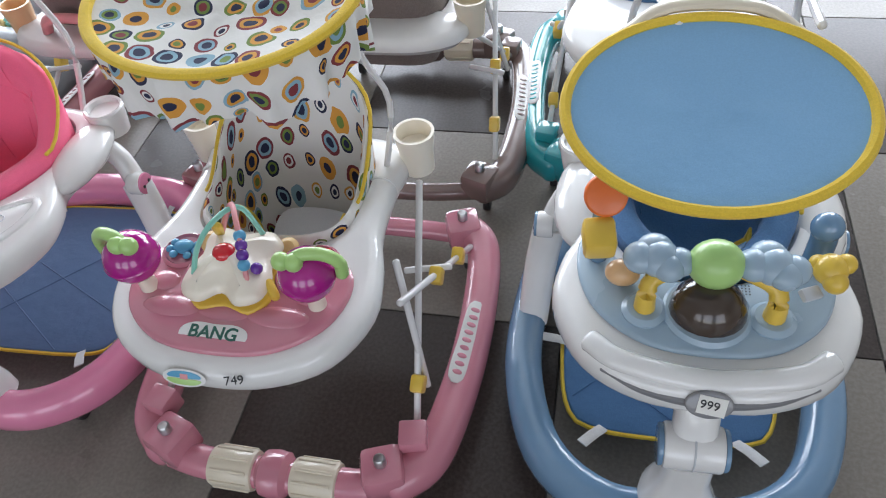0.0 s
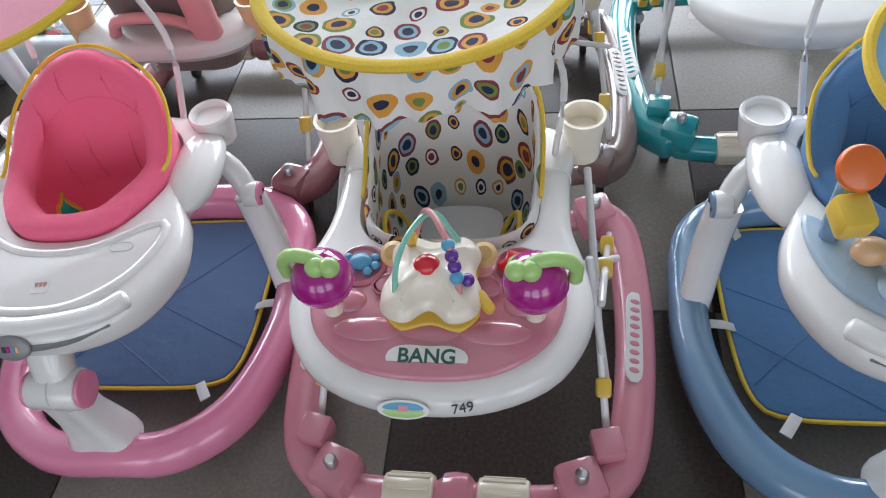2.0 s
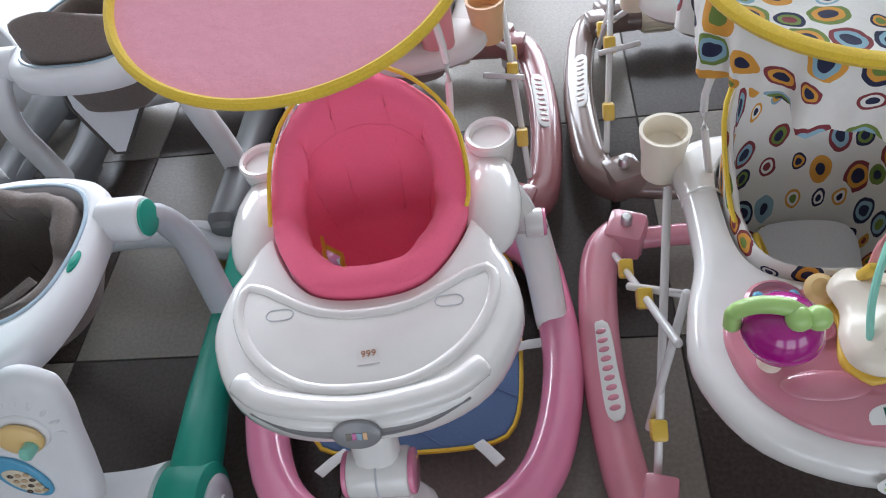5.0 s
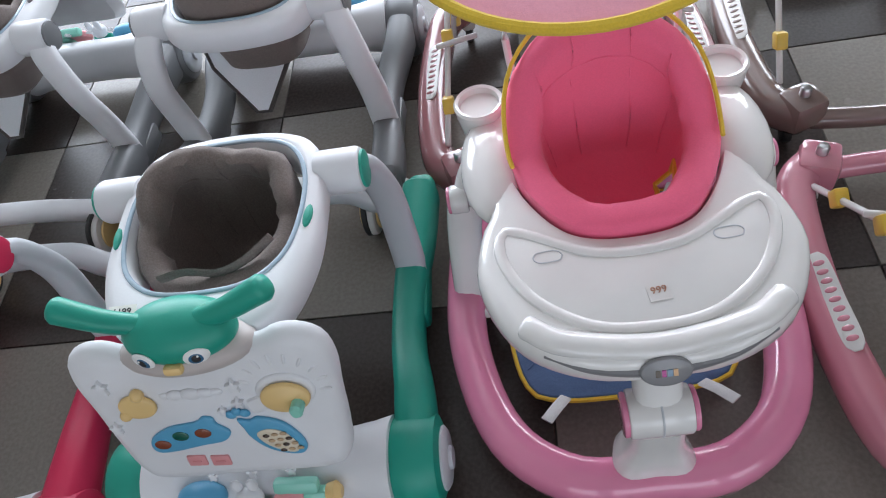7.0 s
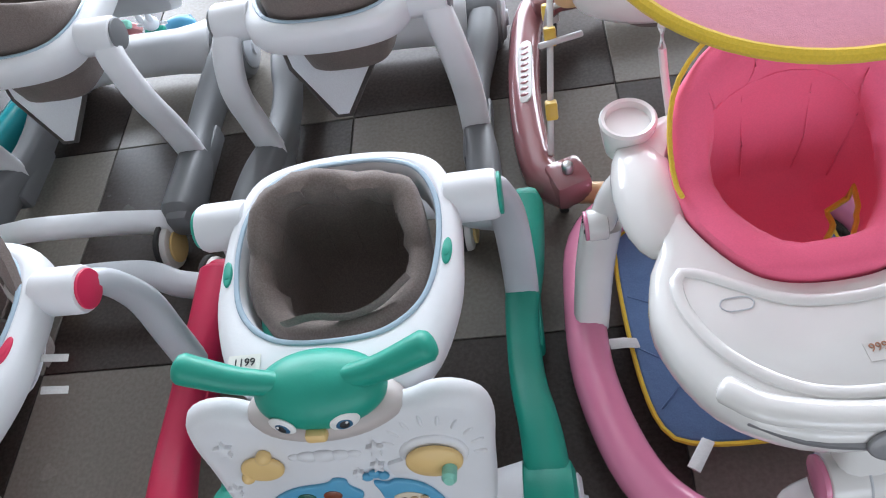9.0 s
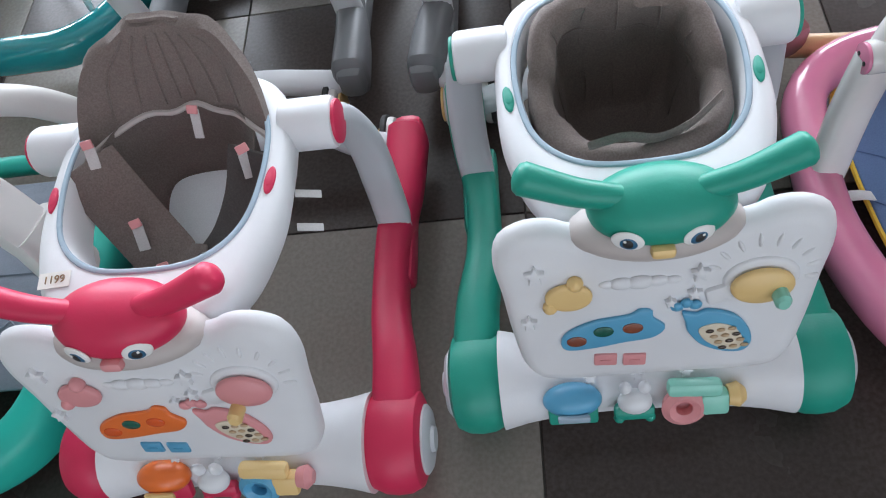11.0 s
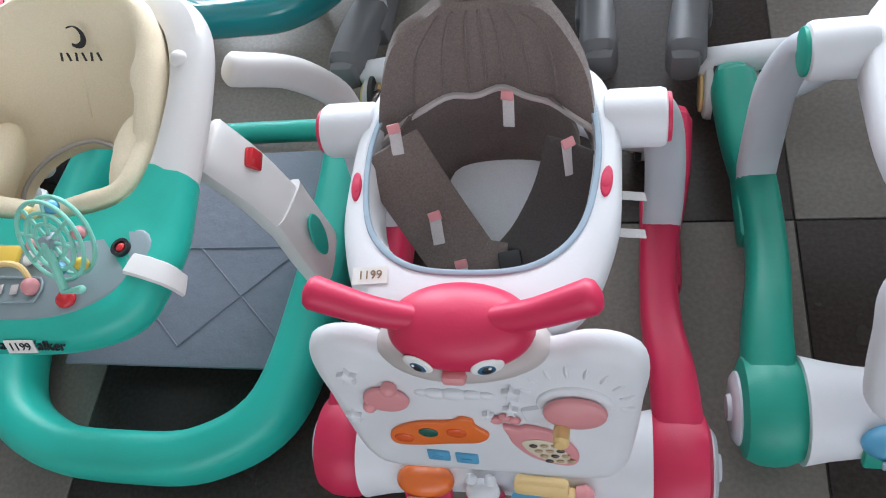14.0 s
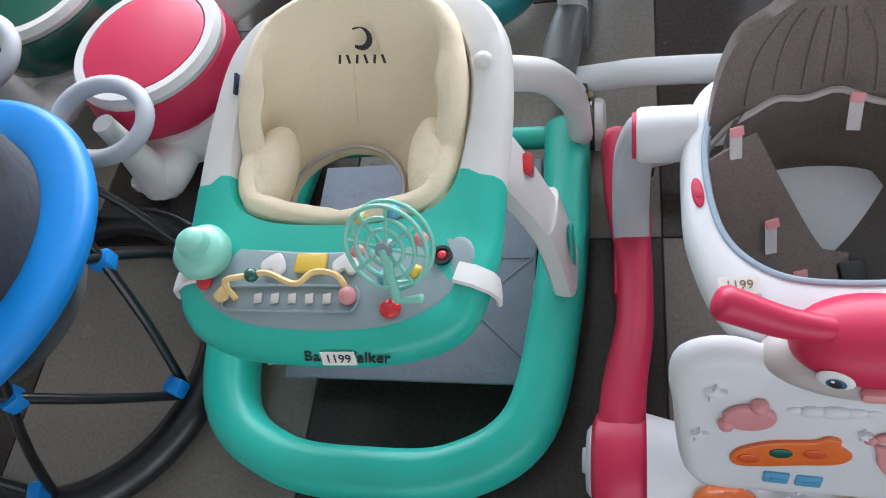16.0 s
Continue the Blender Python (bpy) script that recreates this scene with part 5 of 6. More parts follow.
for x, y, z, rz in ((-0.105, 0.085, 0.462, 15), (0.03, 0.135, 0.452, -12), (0.105, 0.07, 0.44, 30), (-0.062, 0.005, 0.385, 20), (-0.03, -0.045, 0.35, 15)):
    tab = part("fastening_tab", rbox(0.015, 0.002, 0.04, 0.0008, pose(x, y - 0.022, z - 0.008, -38, rz * 0.6, rz)), WEB, back, "white webbing tab")
    part("tab_loop", rbox(0.016, 0.004, 0.012, 0.0015, pose(x, y - 0.012, z + 0.010, -38, 0, rz)), SOFTPINK, tab)
for y, z in ((0.02, 0.39), (-0.02, 0.37)):
    part("fastening_tab", rbox(0.035, 0.012, 0.002, 0.0008, pose(0.178, y, z, 0, 25, 10)), WEB, back)
price_tag(red, "1199", pose(-0.112, -0.115, 0.452, 4, 0, 4), BROWNINK)
red.matrix_basis = pose(-2.013, 1.523, 0, 0, 0, -13.6)

# grey ones in the row behind, facing away
grey_acc = green_acc
for gx, gy in ((-1.315, 2.16), (-1.933, 2.335)):
    if gx > -1.5:
        grey, ring = rabbit_walker("grey and white rabbit walker with dark cloth seat, facing away", GREY, MATTWHITE, grey_acc, face=True)
        seat = bucket("seat", both([(x * 0.96, y * 0.96) for x, y in RAB_IN]), (0, 0.035), lambda a: 0.455 + 0.10 * max(0.0, math.sin(a)), 0.27, BROWNCLOTH, grey, label="dark cloth seat", thick=0.02)
        # white mesh bottom of the seat sling, hanging below the ring
        PM = pose(0.045, 0.075, 0.265, 66, 0, 180) @ Matrix.Scale(1.25, 4)
        shape = [(-0.078, 0.05), (0.078, 0.05), (0.07, 0.0), (0.012, -0.088), (-0.012, -0.088), (-0.07, 0.0)]
        pouch = part("pouch", plate(shape, 0.006, 0.002, PM, smooth=False), MESH, grey, "hanging white mesh bottom of the seat sling")
        part("sling_binding", tube([PM @ V(x, y, 0.004) for x, y in shape[1:] + shape[:1]], 0.0055, seg=8), DARKCLOTH, pouch, "dark bound edge")
        part("sling_top", plate([(-0.084, 0.03), (0.084, 0.045), (0.1, 0.09), (-0.1, 0.09)], 0.006, 0.002, PM @ Matrix.Translation((0, 0, 0.004)), smooth=False), BROWNCLOTH, pouch, "grey-brown cloth upper edge")
        grey.matrix_basis = pose(gx, gy, 0, 0, 0, 165)
    else:
        copy_thing(grey, pose(gx, gy, 0, 0, 0, 165))


# ---- mint walker with a cream seat ----
mint = thing("baby_walker", "mint green and white baby walker with a cream leatherette seat", "baby walker")
path = spline([(0.243, 0.36, 0.075), (0.246, 0.2, 0.075), (0.236, 0.0, 0.075), (0.202, -0.18, 0.075), (0.10, -0.258, 0.075), (-0.035, -0.272, 0.075), (-0.18, -0.258, 0.075), (-0.29, -0.18, 0.075), (-0.322, 0.0, 0.075), (-0.30, 0.2, 0.075), (-0.28, 0.36, 0.075)], 80)
base = part("base", tube(path, 0.040, 0.056, seg=18, boxy=0.7), MINT, mint)
part("rear_bar", tube(spline([(-0.25, 0.36, 0.07), (0, 0.37, 0.06), (0.25, 0.36, 0.07)], 12), 0.022, seg=12), MINT, mint)
for sx in (1, -1):
    w = part("rear_wheel", cyl_x(0.05, 0.035, 0.01, (sx * 0.292, 0.40, 0.05)), BEIGEWHITE, mint)
    part("tyre", cyl_x(0.0515, 0.014, 0.004, (sx * 0.285, 0.40, 0.052)), BROWN, w)
    caster(mint, sx * 0.15 - 0.04, -0.262)
    stand = part("side_stand", tube(spline([(sx * 0.253, 0.06, 0.10), (sx * 0.246, 0.07, 0.19), (sx * 0.232, 0.09, 0.26)], 12), 0.054, 0.020, seg=16, boxy=0.6, up=(1, 0, 0), dome=False), BEIGEWHITE, mint)
    part("side_inset", plate(circle(0.027, 16, 0.8, 1.7), 0.006, 0.003, Matrix.Translation((sx * 0.264, 0.07, 0.19)) @ pose(0, 0, 0, 90, 0, sx * 90) @ pose(0, 0, 0, 0, 0, sx * -12), 32), MINT, stand, "mint green inset")
    up = part("side_bracket", tube(spline([(sx * 0.234, 0.08, 0.25), (sx * 0.208, 0.095, 0.32), (sx * 0.178, 0.10, 0.405)], 12), 0.048, 0.018, seg=14, boxy=0.6, up=(1, 0, 0)), BEIGEWHITE, mint)
    part("release_button", rbox(0.014, 0.03, 0.034, 0.004, pose(sx * 0.218, 0.115, 0.345, 15, 0, 0)), BRIGHTRED, up, "red release button")
    part("rear_arm", tube(spline([(sx * 0.27, 0.33, 0.12), (sx * 0.265, 0.325, 0.22), (sx * 0.235, 0.285, 0.33), (sx * 0.18, 0.24, 0.40)], 20), 0.021, 0.026, seg=14, boxy=0.75), BEIGEWHITE, mint)
matp = part("foot_mat", plate([(-0.21, -0.12), (0.2, -0.12), (0.2, 0.3), (-0.21, 0.3)], 0.008, 0.003, pose(0, 0, 0.075, 1.5, 0, 0), smooth=False), GREYCLOTH, mint, "blue-grey cloth foot mat")
for a, b in (((-0.195, 0.1), (0.195, 0.1)), ((0.0, -0.085), (0.195, 0.1)), ((0.0, -0.085), (-0.195, 0.1)), ((0.195, -0.085), (0.0, 0.1))):
    part("quilting_seam", tube([V(a[0], a[1], 0.084 + a[1] * 0.026), V(b[0], b[1], 0.084 + b[1] * 0.026)], 0.0016, seg=6), GREYCLOTH, matp)
for sx in (1, -1):
    strap(mint, (sx * 0.19, -0.085, 0.08), (sx * 0.235, -0.1, 0.105))
    strap(mint, (sx * 0.195, 0.05, 0.08), (sx * 0.24, 0.05, 0.11))

MOUT = both([(0, -0.208), (0.11, -0.2), (0.178, -0.165), (0.203, -0.09), (0.205, 0.02), (0.198, 0.13), (0.178, 0.22), (0.12, 0.275), (0, 0.288)])
MIN_ = both([(0, -0.035), (0.09, -0.028), (0.138, 0.0), (0.15, 0.07), (0.146, 0.15), (0.118, 0.215), (0.06, 0.243), (0, 0.248)])
mc = (0, 0.06)


def turned(outline):
    # the rear of the upper frame stands a little askew on the base
    return [(x * (1 + 0.25 * max(0.0, y)) + 0.055 * max(0.0, y + 0.06), y) for x, y in [(p[0], p[1]) for p in outline]]


MOUT, MIN_ = turned(MOUT), turned(MIN_)
mo, mi = radial(MOUT, mc, 120), radial(MIN_, mc, 120)


def rise(p):
    return 0.25 * max(0.0, p.y + 0.06) - 0.10 * max(0.0, -0.12 - p.y)


def share(k):
    return int(round(k * 120))


# angles run from the front, counter-clockwise
part("front_tray", annulus_arc(mo, mi, 0.395, 0.46, 0.028, share(-0.215), share(0.215), rise), MINT, mint, "mint green front tray")
for k0, k1 in ((0.215, 0.43), (0.56, 0.785)):
    part("side_frame", annulus_arc(mo, mi, 0.398, 0.458, 0.027, share(k0), share(k1), rise), BEIGEWHITE, mint, "white side frame")
part("back_frame", annulus_arc(mo, mi, 0.395, 0.46, 0.028, share(0.43), share(0.56), rise), MINT, mint, "mint green back frame")
for sx in (1, -1):
    part("strap_band", tube([V(sx * x, y, z) for x, y, z in ((0.163, -0.106, 0.4635), (0.183, -0.11, 0.461), (0.2005, -0.112, 0.446), (0.2055, -0.112, 0.43), (0.2035, -0.11, 0.405))], 0.015, 0.004, seg=8, boxy=0.5, up=(sx * 0.7, 0, 0.7), dome=False), BEIGEWHITE, mint, "white band")
    part("strap_knob", ball((sx * 0.158 + 0.022, 0.165, 0.512), 0.012, 12), BEIGEWHITE, mint)


def cream_seat():
    """A padded seat: tall rounded back, two puffed side wings, a low front lip and one large leg opening."""
    n = 96
    edge, c = radial([(p[0] * 0.985, p[1] * 0.99) for p in MIN_], mc, n), V(0.004, 0.06)
    rings = [[] for _ in range(10)]
    for k, p in enumerate(edge):
        a = 2 * math.pi * k / n - math.pi / 2
        back = max(0.0, math.sin(a))
        rim = 0.462 + 0.112 * back ** 0.9 + 0.020 * math.cos(a) ** 2
        w = (V(c.x, c.y) - V(p.x, p.y)).normalized()
        puff = 0.020 * abs(math.cos(a)) ** 2.5 * (1 - back) + 0.004 * math.sin(5 * a + 0.6) * (1 - back)
        # a crease stands between each wing and the back
        crease = 0.010 * math.exp(-((abs(abs(math.degrees(a) - 90.0) - 62.0)) / 7.0) ** 2) if a > -0.2 else 0.0
        lean = 0.16 * (rim - 0.46)
        hole = V(c.x - 0.024 + 0.082 * math.cos(a), 0.046 + (0.080 if math.sin(a) > 0 else 0.050) * math.sin(a))
        thick = 0.024 + 0.012 * abs(math.cos(a)) - 0.004 * back
        top = V(p.x, p.y + lean, rim)
        mid = V(p.x, p.y).lerp(hole, 0.34) + V(0, lean * 0.4, 0.0)
        low = V(p.x, p.y).lerp(hole, 0.74)
        zz = 0.395
        for i, q in enumerate((V(p.x, p.y, 0.40), V(p.x, p.y + lean * 0.6, rim - 0.035), top - V(0, 0, 0.012) - w * 0.001,
                               top + w * thick * 0.22 + V(0, 0, -0.002), top + w * thick * 0.6, top + w * (thick + crease) - V(0, 0, 0.012),
                               V(mid.x, mid.y, zz + (rim - zz) * 0.50 - crease + puff), V(low.x, low.y, zz + (rim - zz) * 0.10 - crease * 0.5),
                               V(hole.x, hole.y, zz - 0.004), V(hole.x, hole.y, zz - 0.02))):
            d = noise.noise(q * 16) + 0.5 * noise.noise(q * 48)
            rings[i].append(q + (w + V(0, 0, 0.6)) * d * (0.003 if i > 2 else 0.001))
    seat_ = part("seat", loft(bmesh.new(), rings, False, False), CREAMCLOTH, mint, "cream leatherette padded seat with an open leg hole", 70)
    part("leg_hole_edge", tube([p + V(0, 0, 0.004) for p in rings[8]], 0.0035, closed=True, seg=6), plastic_grey, seat_, "dark bound leg hole")
    part("seam", tube(spline([rings[i][48] + V(0, 0, 0.0012) for i in (6, 7)], 12), 0.0009, seg=6), CREAMCLOTH, seat_)
    for sx in (1, -1):
        wing = ball((0, 0, 0), (0.034, 0.078, 0.034), 28, M=pose(sx * 0.112 + 0.006, 0.042, 0.448, 10, sx * 14, sx * 9))
        for v in wing.verts:
            v.co += V(0, 0, 1) * (0.004 * noise.noise(v.co * 30) + 0.002 * noise.noise(v.co * 70))
        part("side_wing", wing, CREAMCLOTH, seat_, "puffed cream side wing", 70)
    return seat_


cushion = cream_seat()
LM = pose(0.012, 0.205, 0.512, 60, 0, -5)
moon_pts = [(0.016 * math.cos(a), 0.016 * math.sin(a)) for a in [math.radians(-130 + 260 * k / 14) for k in range(15)]] + [(-0.004 + 0.0125 * math.cos(a), 0.003 + 0.0125 * math.sin(a)) for a in [math.radians(118 - 236 * k / 10) for k in range(11)]]
part("logo_moon", plate(moon_pts, 0.001, 0.0002, LM @ Matrix.Translation((0.004, 0.012, 0)), smooth=False), INK, cushion, "dark crescent logo shape")
for i in range(6):
    part("logo_bar", rbox(0.0035, 0.0125, 0.0008, 0, LM @ pose(-0.031 + 0.0125 * i, -0.016, 0.0005, 0, 0, -12 + 24 * (i % 2))), INK, cushion)
tag = part("side_tag", rbox(0.004, 0.03, 0.04, 0.001, pose(-0.154, 0.16, 0.50, 20, 0, 0)), plastic("navy_label", (0.015, 0.025, 0.07), 0.6), mint, "navy cloth tag")
pan = part("play_panel", plate(both([(0, -0.178), (0.09, -0.17), (0.152, -0.14), (0.18, -0.095), (0.178, -0.065), (0.155, -0.055), (0.10, -0.068), (0, -0.075)]), 0.014, 0.006, pose(0, 0, 0.452, 3, 0, 0), 80), PANELGREY, mint, "blue-grey play panel")
PZ = 0.461
part("mint_dome", revolve([(0.03, 0.0), (0.036, 0.012), (0.036, 0.026), (0.03, 0.034), (0.02, 0.038), (0.018, 0.052), (0.01, 0.058), (0.0, 0.059)], 32, Matrix.Translation((-0.155, -0.085, PZ))), PALEMINT, pan, "pale mint domed rattle")
heart = [(0.0, -0.015), (0.012, -0.006), (0.017, 0.004), (0.013, 0.013), (0.006, 0.014), (0.0, 0.009), (-0.006, 0.014), (-0.013, 0.013), (-0.017, 0.004), (-0.012, -0.006)]
for x, deg in ((-0.062, 165), (0.03, 175)):
    part("heart_button", plate(heart, 0.007, 0.003, pose(x, -0.095, PZ, 0, 0, deg), 48), BEIGEWHITE, pan, "white heart button")
part("crown_button", rbox(0.04, 0.026, 0.008, 0.0035, pose(-0.015, -0.094, PZ + 0.003)), YELLOW, pan, "yellow crown button")
for x, y, cm, deg in ((-0.15, -0.118, BRIGHTRED, -30), (-0.122, -0.135, SOFTYELLOW, -15)):
    part("drop_button", plate([(0, 0.016), (0.008, 0.004), (0.01, -0.006), (0.0, -0.012), (-0.01, -0.006), (-0.008, 0.004)], 0.007, 0.003, pose(x, y, PZ, 0, 0, deg), 32), cm, pan)
part("red_button", ball((0.092, -0.152, PZ + 0.002), (0.013, 0.012, 0.008), 16), BRIGHTRED, pan)
part("socket", revolve([(0.012, 0), (0.012, 0.006), (0.008, 0.006), (0.007, 0.003), (0.0, 0.003)], 20, Matrix.Translation((0.145, -0.085, PZ))), BLACK, pan)
part("socket_light", ball((0.145, -0.085, PZ + 0.004), (0.006, 0.006, 0.003), 10), BRIGHTRED, pan)
tr_ = [V(-0.035 + q.x, -0.14 + q.y, PZ + 0.001) for q in spline([(-0.07, -0.016), (0.07, -0.016), (0.085, -0.008), (0.085, 0.008), (0.07, 0.016), (-0.07, 0.016), (-0.085, 0.008), (-0.085, -0.008)], 40, True)]
part("track_rim", tube(tr_, 0.0018, closed=True, seg=6), PANELGREY, pan)
for i in range(5):
    part("track_mark", rbox(0.01, 0.013, 0.0012, 0.0004, pose(-0.075 + 0.022 * i, -0.14, PZ + 0.001, 0, 0, 8)), plastic_grey, pan)
part("wavy_wire", tube(spline([(-0.105, -0.14, PZ), (-0.115, -0.125, PZ + 0.018), (-0.08, -0.118, PZ + 0.02), (-0.06, -0.115, PZ + 0.02), (-0.02, -0.13, PZ + 0.022), (0.0, -0.115, PZ + 0.022), (0.028, -0.118, PZ + 0.018), (0.042, -0.14, PZ)], 40), 0.0038, seg=8), SOFTYELLOW, pan, "yellow wavy bead wire")
part("bead", ball((-0.08, -0.118, PZ + 0.02), 0.009, 14), DARKGREEN, pan)
part("bead", ball((0.04, -0.138, PZ + 0.006), 0.011, 14), SOFTPINK, pan)
WM = pose(0.098, -0.098, PZ + 0.055, 52, 0, -14)
wheel = None
for r, z in ((0.05, 0.008), (0.036, 0.008), (0.022, 0.008), (0.05, -0.008)):
    wb = tube([WM @ V(r * math.cos(a), r * math.sin(a), z) for a in [2 * math.pi * k / 36 for k in range(36)]], 0.0027, closed=True, seg=8, up=tuple(WM.to_3x3() @ V(0, 0, 1)))
    o = part("wheel_rim" if wheel else "ferris_wheel", wb, PALEMINT, wheel or pan, "" if wheel else "pale mint toy ferris wheel")
    wheel = wheel or o
for k in range(8):
    a = 2 * math.pi * k / 8
    part("spoke", tube([WM @ V(0, 0, 0.008), WM @ V(0.05 * math.cos(a), 0.05 * math.sin(a), 0.008)], 0.0024, seg=6), PALEMINT, wheel)
for k, cm in enumerate((SOFTPINK, SKYBLUE, SOFTYELLOW, SOFTPINK, SKYBLUE, YELLOW)):
    a = 2 * math.pi * k / 6 + 0.4
    part("cabin", ball(WM @ V(0.042 * math.cos(a), 0.042 * math.sin(a), 0.0), 0.0085, 12), cm, wheel)
part("stand_leg", tube([WM @ V(0, 0, 0.014), WM @ V(0.022, -0.055, 0.02), WM @ V(0.05, -0.045, 0.02)], 0.0055, seg=8), PALEMINT, wheel)
part("hub", revolve([(0.009, 0), (0.009, 0.016), (0.0, 0.017)], 16, WM), PANELGREY, wheel)
NM = pose(0.02, -0.2005, 0.437, 58, 0, 0)
lettering("front_text", "Baby Walker", 0.020, NM @ Matrix.Translation((0.02, 0.0, 0.004)), INK, mint, 0.0012, 0.15)
st_ = part("price_sticker", rbox(0.042, 0.019, 0.0012, 0, NM @ pose(0.012, 0, 0.0062, 0, 0, 2)), PAPER, mint, "paper price sticker")
lettering("price_text", "1199", 0.016, NM @ pose(0.012, 0, 0.0072, 0, 0, 2), INK, st_)
mint.matrix_basis = pose(-2.592, 1.664, 0, 0, 0, -13) @ Matrix.Diagonal((1.05, 1.03, 1.0, 1.0))


# ---- row behind ----
# plate added at the rear end to stand in for the wide tray
def near_tray(root, material):
    part("near_tray", plate(both([(0, 0.262), (0.14, 0.255), (0.2, 0.29), (0.185, 0.35), (0.11, 0.388), (0, 0.395)]), 0.045, 0.018, Matrix.Translation((0, 0, 0.385)), 64), material, root, "wide moulded tray on the near side")


brown, t1, s1 = rail_walker("taupe and white rocking walker with grey-brown cloth seat", TAUPE, WHITE, CREAM, BROWNCLOTH, detailed=False)
near_tray(brown, WHITE)
brown.matrix_basis = pose(0.011, 2.057, 0, 0, 0, 180 + ROW)
teal, t1, s1 = rail_walker("teal and white rocking walker with cream base sleeves", TEAL, WHITE, WHITE, MIDBLUECLOTH, detailed=False)
teal.matrix_basis = pose(0.557, 1.673, 0, 0, 0, ROW)
mauve, t1, s1 = rail_walker("mauve and pale pink rocking walker with peach cup holders", MAUVE, BEIGEWHITE, PEACH, BROWNCLOTH, detailed=False, bar_mat=PEACH)
near_tray(mauve, BEIGEWHITE)
stem = part("toy_stem", tube(spline([(-0.115, 0.345, 0.42), (-0.12, 0.36, 0.56), (-0.12, 0.35, 0.70)], 12), 0.03, 0.022, seg=14, boxy=0.7), SOFTPINK, mauve, "pink canopy post")
part("picture_sticker", rbox(0.034, 0.002, 0.075, 0.0005, pose(-0.12, 0.380, 0.62, 0, 0, 0)), BROWN, stem, "brown sticker with a white shape")
rbs = bmesh.new()
ball((-0.12, 0.382, 0.61), (0.009, 0.001, 0.014), 12, rbs)
ball((-0.12, 0.382, 0.63), (0.007, 0.001, 0.007), 12, rbs)
for sx in (1, -1):
    ball((-0.12 + sx * 0.004, 0.382, 0.645), (0.0025, 0.001, 0.011), 8, rbs)
part("sticker_shape", rbs, EYEWHITE, stem)
part("grip", tube(spline([(-0.09, 0.335, 0.44), (-0.03, 0.345, 0.47), (0.07, 0.345, 0.47), (0.10, 0.335, 0.43)], 16), 0.013, 0.012, seg=10), SOFTPINK, mauve, "pink plastic grip")
mauve.matrix_basis = pose(-0.671, 2.156, 0, 0, 0, 180 + ROW)
tealring = thing("baby_walker", "teal round-based baby walker with white posts", "baby walker")
part("base", tube(ring_path(BASE_HALF, 72, 0.08), 0.036, 0.045, closed=True, seg=16, boxy=0.8), TEAL, tealring)
for sx in (1, -1):
    part("post", tube([V(sx * 0.15, -0.2, 0.1), V(sx * 0.14, -0.12, 0.40)], 0.008, seg=10), CHROME, tealring)
    part("post", tube([V(sx * 0.22, 0.2, 0.1), V(sx * 0.16, 0.12, 0.40)], 0.008, seg=10), CHROME, tealring)
outer, inner = radial(both(TRAY_HALF), (0, 0.06), 72), radial(both(OPEN_HALF), (0, 0.06), 72)
part("tray", annulus(outer, inner, 0.38, 0.43, 0.022), WHITE, tealring)
bucket("seat", both(OPEN_HALF), (0, 0.06), lambda a: 0.44 + 0.1 * max(0.0, math.sin(a)), 0.27, MIDBLUECLOTH, tealring, thick=0.02)
for x, y in ((0.15, -0.215), (-0.15, -0.215), (0.2, 0.28), (-0.2, 0.28)):
    caster(tealring, x, y)
tealring.matrix_basis = pose(-2.437, 2.641, 0, 0, 0, ROW)


# ---- twist scooters ----
def scooter(label, main, at, yaw, scale=1.0):
    root = thing("ride_on_scooter", label, "ride-on toy", "round-seated ride-on scooters")
    part("skirt", revolve([(0.11, 0.05), (0.135, 0.06), (0.145, 0.10), (0.143, 0.14), (0.13, 0.15), (0.0, 0.15)], 40), BEIGEWHITE, root, "white lower shell")
    part("body", revolve([(0.13, 0.145), (0.15, 0.165), (0.155, 0.20), (0.148, 0.235), (0.13, 0.248), (0.0, 0.248)], 40), main, root)
    part("seat_ring", revolve([(0.145, 0.24), (0.147, 0.25), (0.138, 0.262), (0.122, 0.262), (0.12, 0.25), (0.0, 0.25)], 40), BEIGEWHITE, root, "white seat rim")
    part("seat_top", revolve([(0.12, 0.255), (0.119, 0.262), (0.10, 0.267), (0.0, 0.269)], 40), main, root)
    nose = part("nose", tube(spline([(0, -0.08, 0.09), (0, -0.16, 0.10), (0, -0.205, 0.115)], 10), 0.05, 0.045, seg=16), BEIGEWHITE, root)
    part("stalk", revolve([(0.04, 0.10), (0.03, 0.16), (0.02, 0.24), (0.018, 0.28)], 20, Matrix.Translation((0, -0.20, 0))), BEIGEWHITE, root)
    part("handle_ring", tube([V(0.085 * math.cos(a), -0.2 + 0.06 * math.sin(a), 0.285 + 0.022 * math.sin(a)) for a in [2 * math.pi * k / 36 for k in range(36)]], 0.015, closed=True, seg=12), GREYWHITE, root, "pale grey steering ring")
    for x, y in ((-0.1, -0.16), (0.1, -0.16), (-0.11, 0.08), (0.11, 0.08)):
        caster(root, x, y)
    root.matrix_basis = pose(at[0], at[1], 0, 0, 0, yaw) @ Matrix.Scale(scale, 4)
    return root


s_red = scooter("red and white round-seated ride-on scooter", RED, (-3.045, 2.28), -12, 1.12)
scooter("red and white ride-on scooter standing further back", RED, (-2.86, 2.73), -30)
scooter("dark green and white round-seated ride-on scooter", DARKGREEN, (-3.345, 2.55), -15, 1.2)

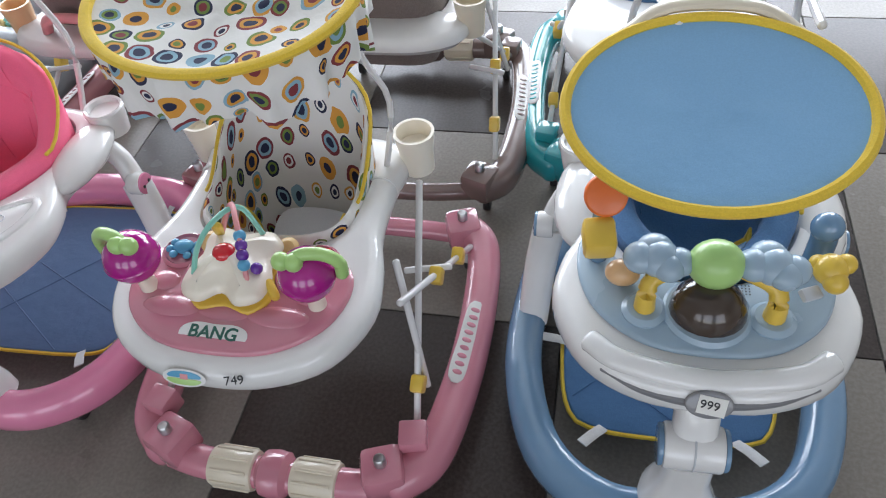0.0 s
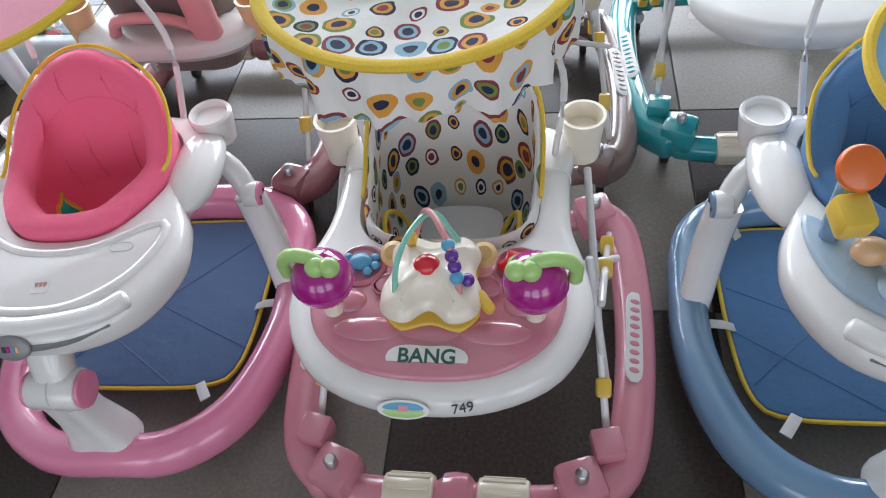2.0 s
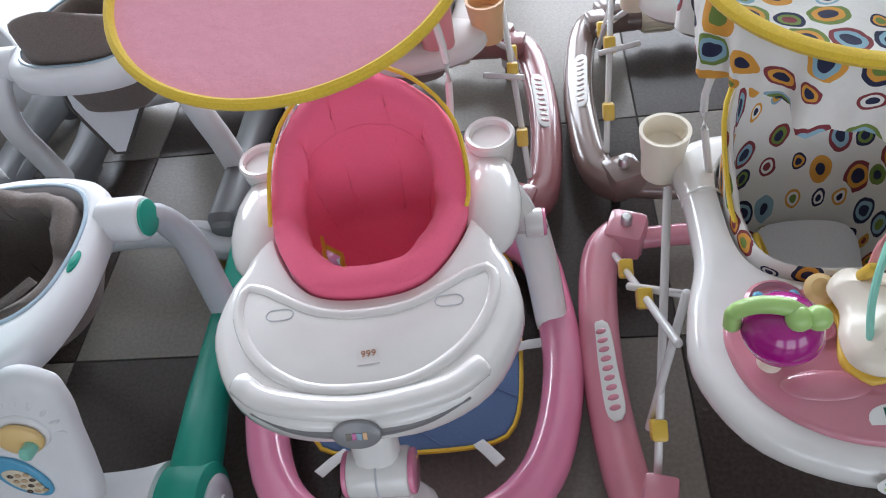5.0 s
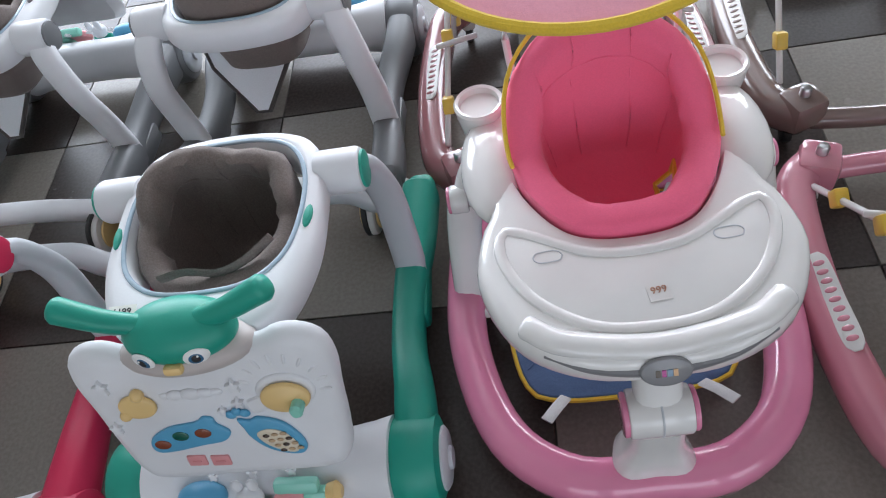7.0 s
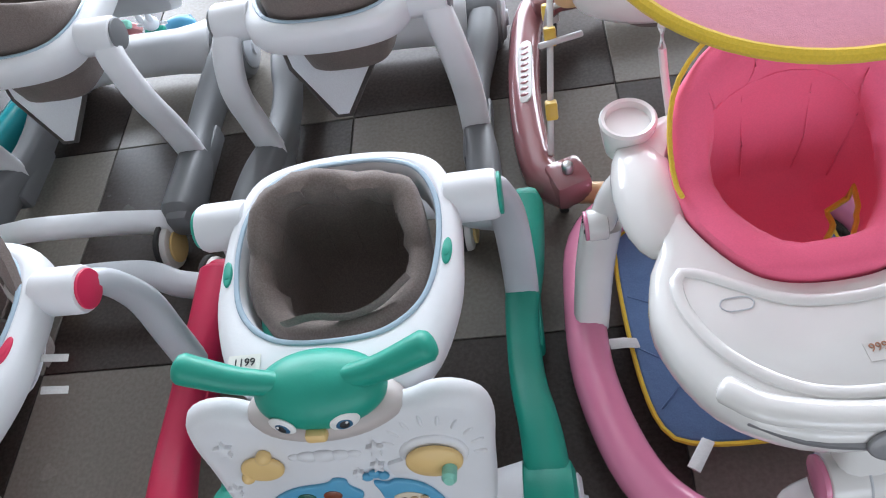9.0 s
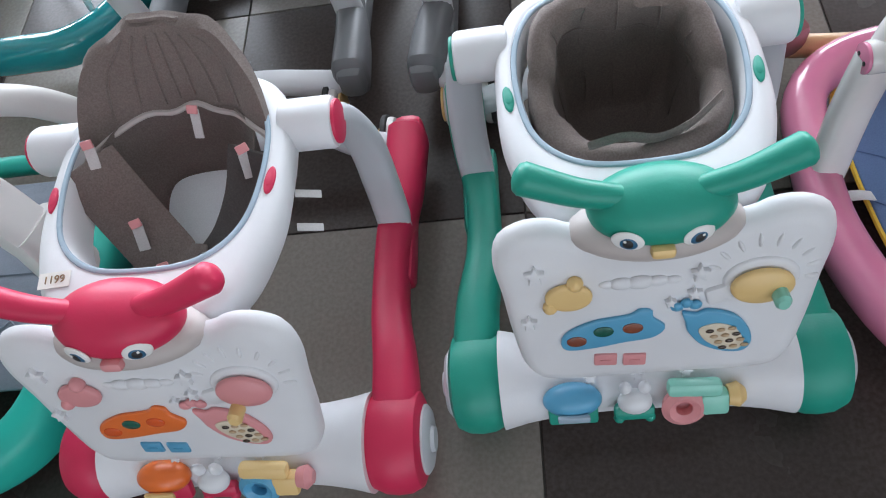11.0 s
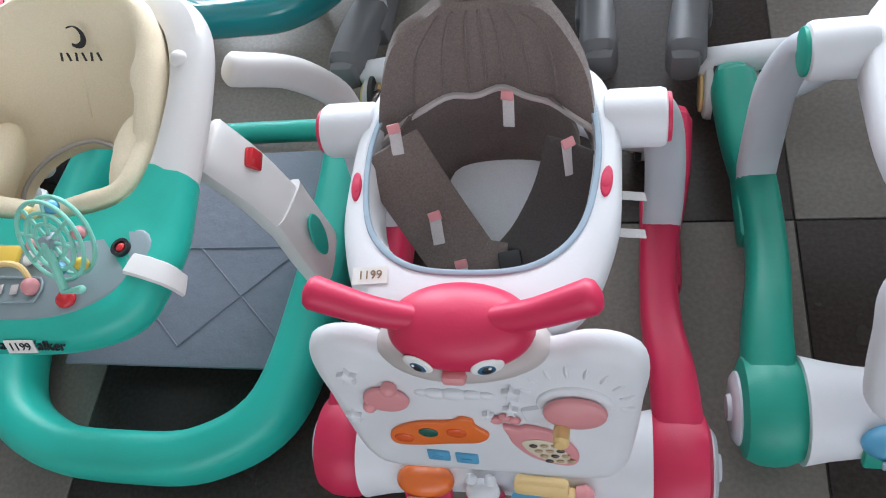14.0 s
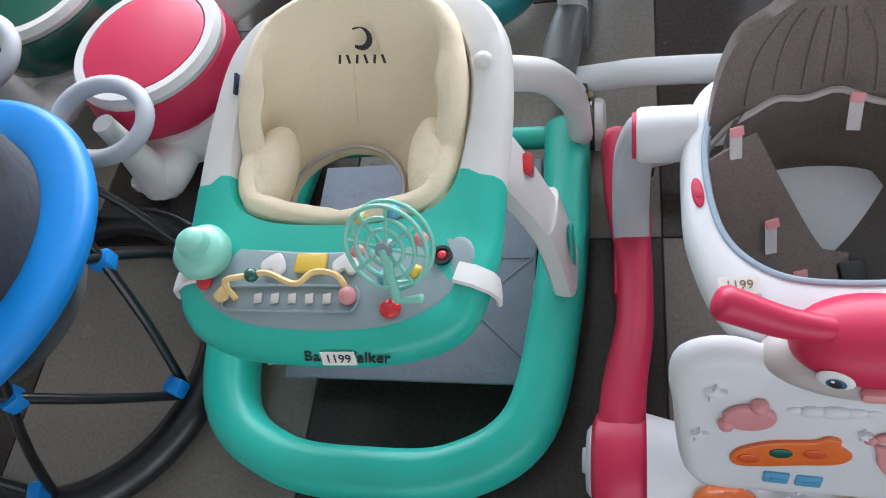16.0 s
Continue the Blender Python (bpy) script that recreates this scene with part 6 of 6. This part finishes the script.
# ---- round walker with a black base ring ----
BLACKCLOTH = fabric("black_cloth", (0.02, 0.022, 0.03), 0.8)
rw = thing("baby_walker", "bright blue walker with a black round base tube", "baby walker")
part("base_ring", tube([V(0.30 * math.cos(a), 0.30 * math.sin(a), 0.036) for a in [2 * math.pi * k / 64 for k in range(64)]], 0.034, closed=True, seg=16), BLACK, rw, "glossy black base tube")
for k in range(6):
    a0 = 2 * math.pi * k / 6 + 0.35
    a1, a2 = a0 + 0.75, a0 - 0.75
    foot = V(0.29 * math.cos(a0), 0.29 * math.sin(a0), 0.05)
    for a in (a1, a2):
        part("strut", tube(spline([foot, foot.lerp(V(0.235 * math.cos(a), 0.235 * math.sin(a), 0.42), 0.5) + V(0.02 * math.cos(a0), 0.02 * math.sin(a0), 0), (0.235 * math.cos(a), 0.235 * math.sin(a), 0.42)], 8), 0.0085, seg=10), BLACK, rw)
    part("clip", rbox(0.035, 0.03, 0.032, 0.006, pose(0.288 * math.cos(a0), 0.288 * math.sin(a0), 0.095, 0, 0, math.degrees(a0))), BRIGHTBLUE, rw, "blue strut clip")
    am = a0 + math.pi / 6
    part("clip", rbox(0.035, 0.03, 0.032, 0.006, pose(0.243 * math.cos(am), 0.243 * math.sin(am), 0.321, 0, 0, math.degrees(am))), BRIGHTBLUE, rw, "blue strut clip")
cir = [V(0.305 * math.cos(2 * math.pi * k / 72 - math.pi / 2), 0.305 * math.sin(2 * math.pi * k / 72 - math.pi / 2)) for k in range(72)]
cin = [V(0.225 * math.cos(2 * math.pi * k / 72 - math.pi / 2), 0.225 * math.sin(2 * math.pi * k / 72 - math.pi / 2)) for k in range(72)]
rt = part("tray", annulus(cir, cin, 0.41, 0.455, 0.02), BRIGHTBLUE, rw, "bright blue moulded tray")
part("tray_step", rbox(0.07, 0.05, 0.012, 0.004, pose(0.13, -0.17, 0.456, 0, 0, -35)), BRIGHTBLUE, rt)
part("tray_label", rbox(0.05, 0.04, 0.002, 0.0005, pose(0.10, -0.20, 0.457, 0, 0, -35)), BLACK, rt)
bucket("seat", [(p.x * 1.02, p.y * 1.02) for p in cin[::4]], (0, 0), lambda a: 0.53 + 0.12 * max(0.0, math.sin(a)), 0.25, BLACKCLOTH, rw, label="black cloth seat", thick=0.02)
rw.matrix_basis = pose(-3.285, 1.75, 0, 0, 0, 10)


# ---- floor ----
PITCH = 0.62
floor = part("floor", rbox(13.0, 9.9, 0.1, 0, Matrix.Translation((-1, 0.85, -0.0535))), GROUT)
tagged(floor, "checkered floor of polished grey and brown tiles", "floor", kind="structure")
tile_me = bpy.data.meshes.new("tile")
tb = rbox(PITCH - 0.003, PITCH - 0.003, 0.012, 0.0012, Matrix.Translation((0, 0, -0.006)), seg=1)
tb.to_mesh(tile_me)
tb.free()
dark_me = tile_me.copy()
tile_me.materials.append(LIGHTTILE)
dark_me.materials.append(DARKTILE)
cz, sz = math.cos(radians(ROW)), math.sin(radians(ROW))
for i in range(-9, 10):
    for j in range(-7, 7):
        u, v = -1.855 + (i + 0.5) * PITCH, 1.225 + (j + 0.5) * PITCH
        x, y = u * cz - v * sz, u * sz + v * cz
        if -7.0 < x < 5.0 and -3.6 < y < 5.2:
            o = new("tile", dark_me if (i + j) % 2 else tile_me)
            o.parent = floor
            o.matrix_basis = pose(x, y, 0, 0, 0, ROW)
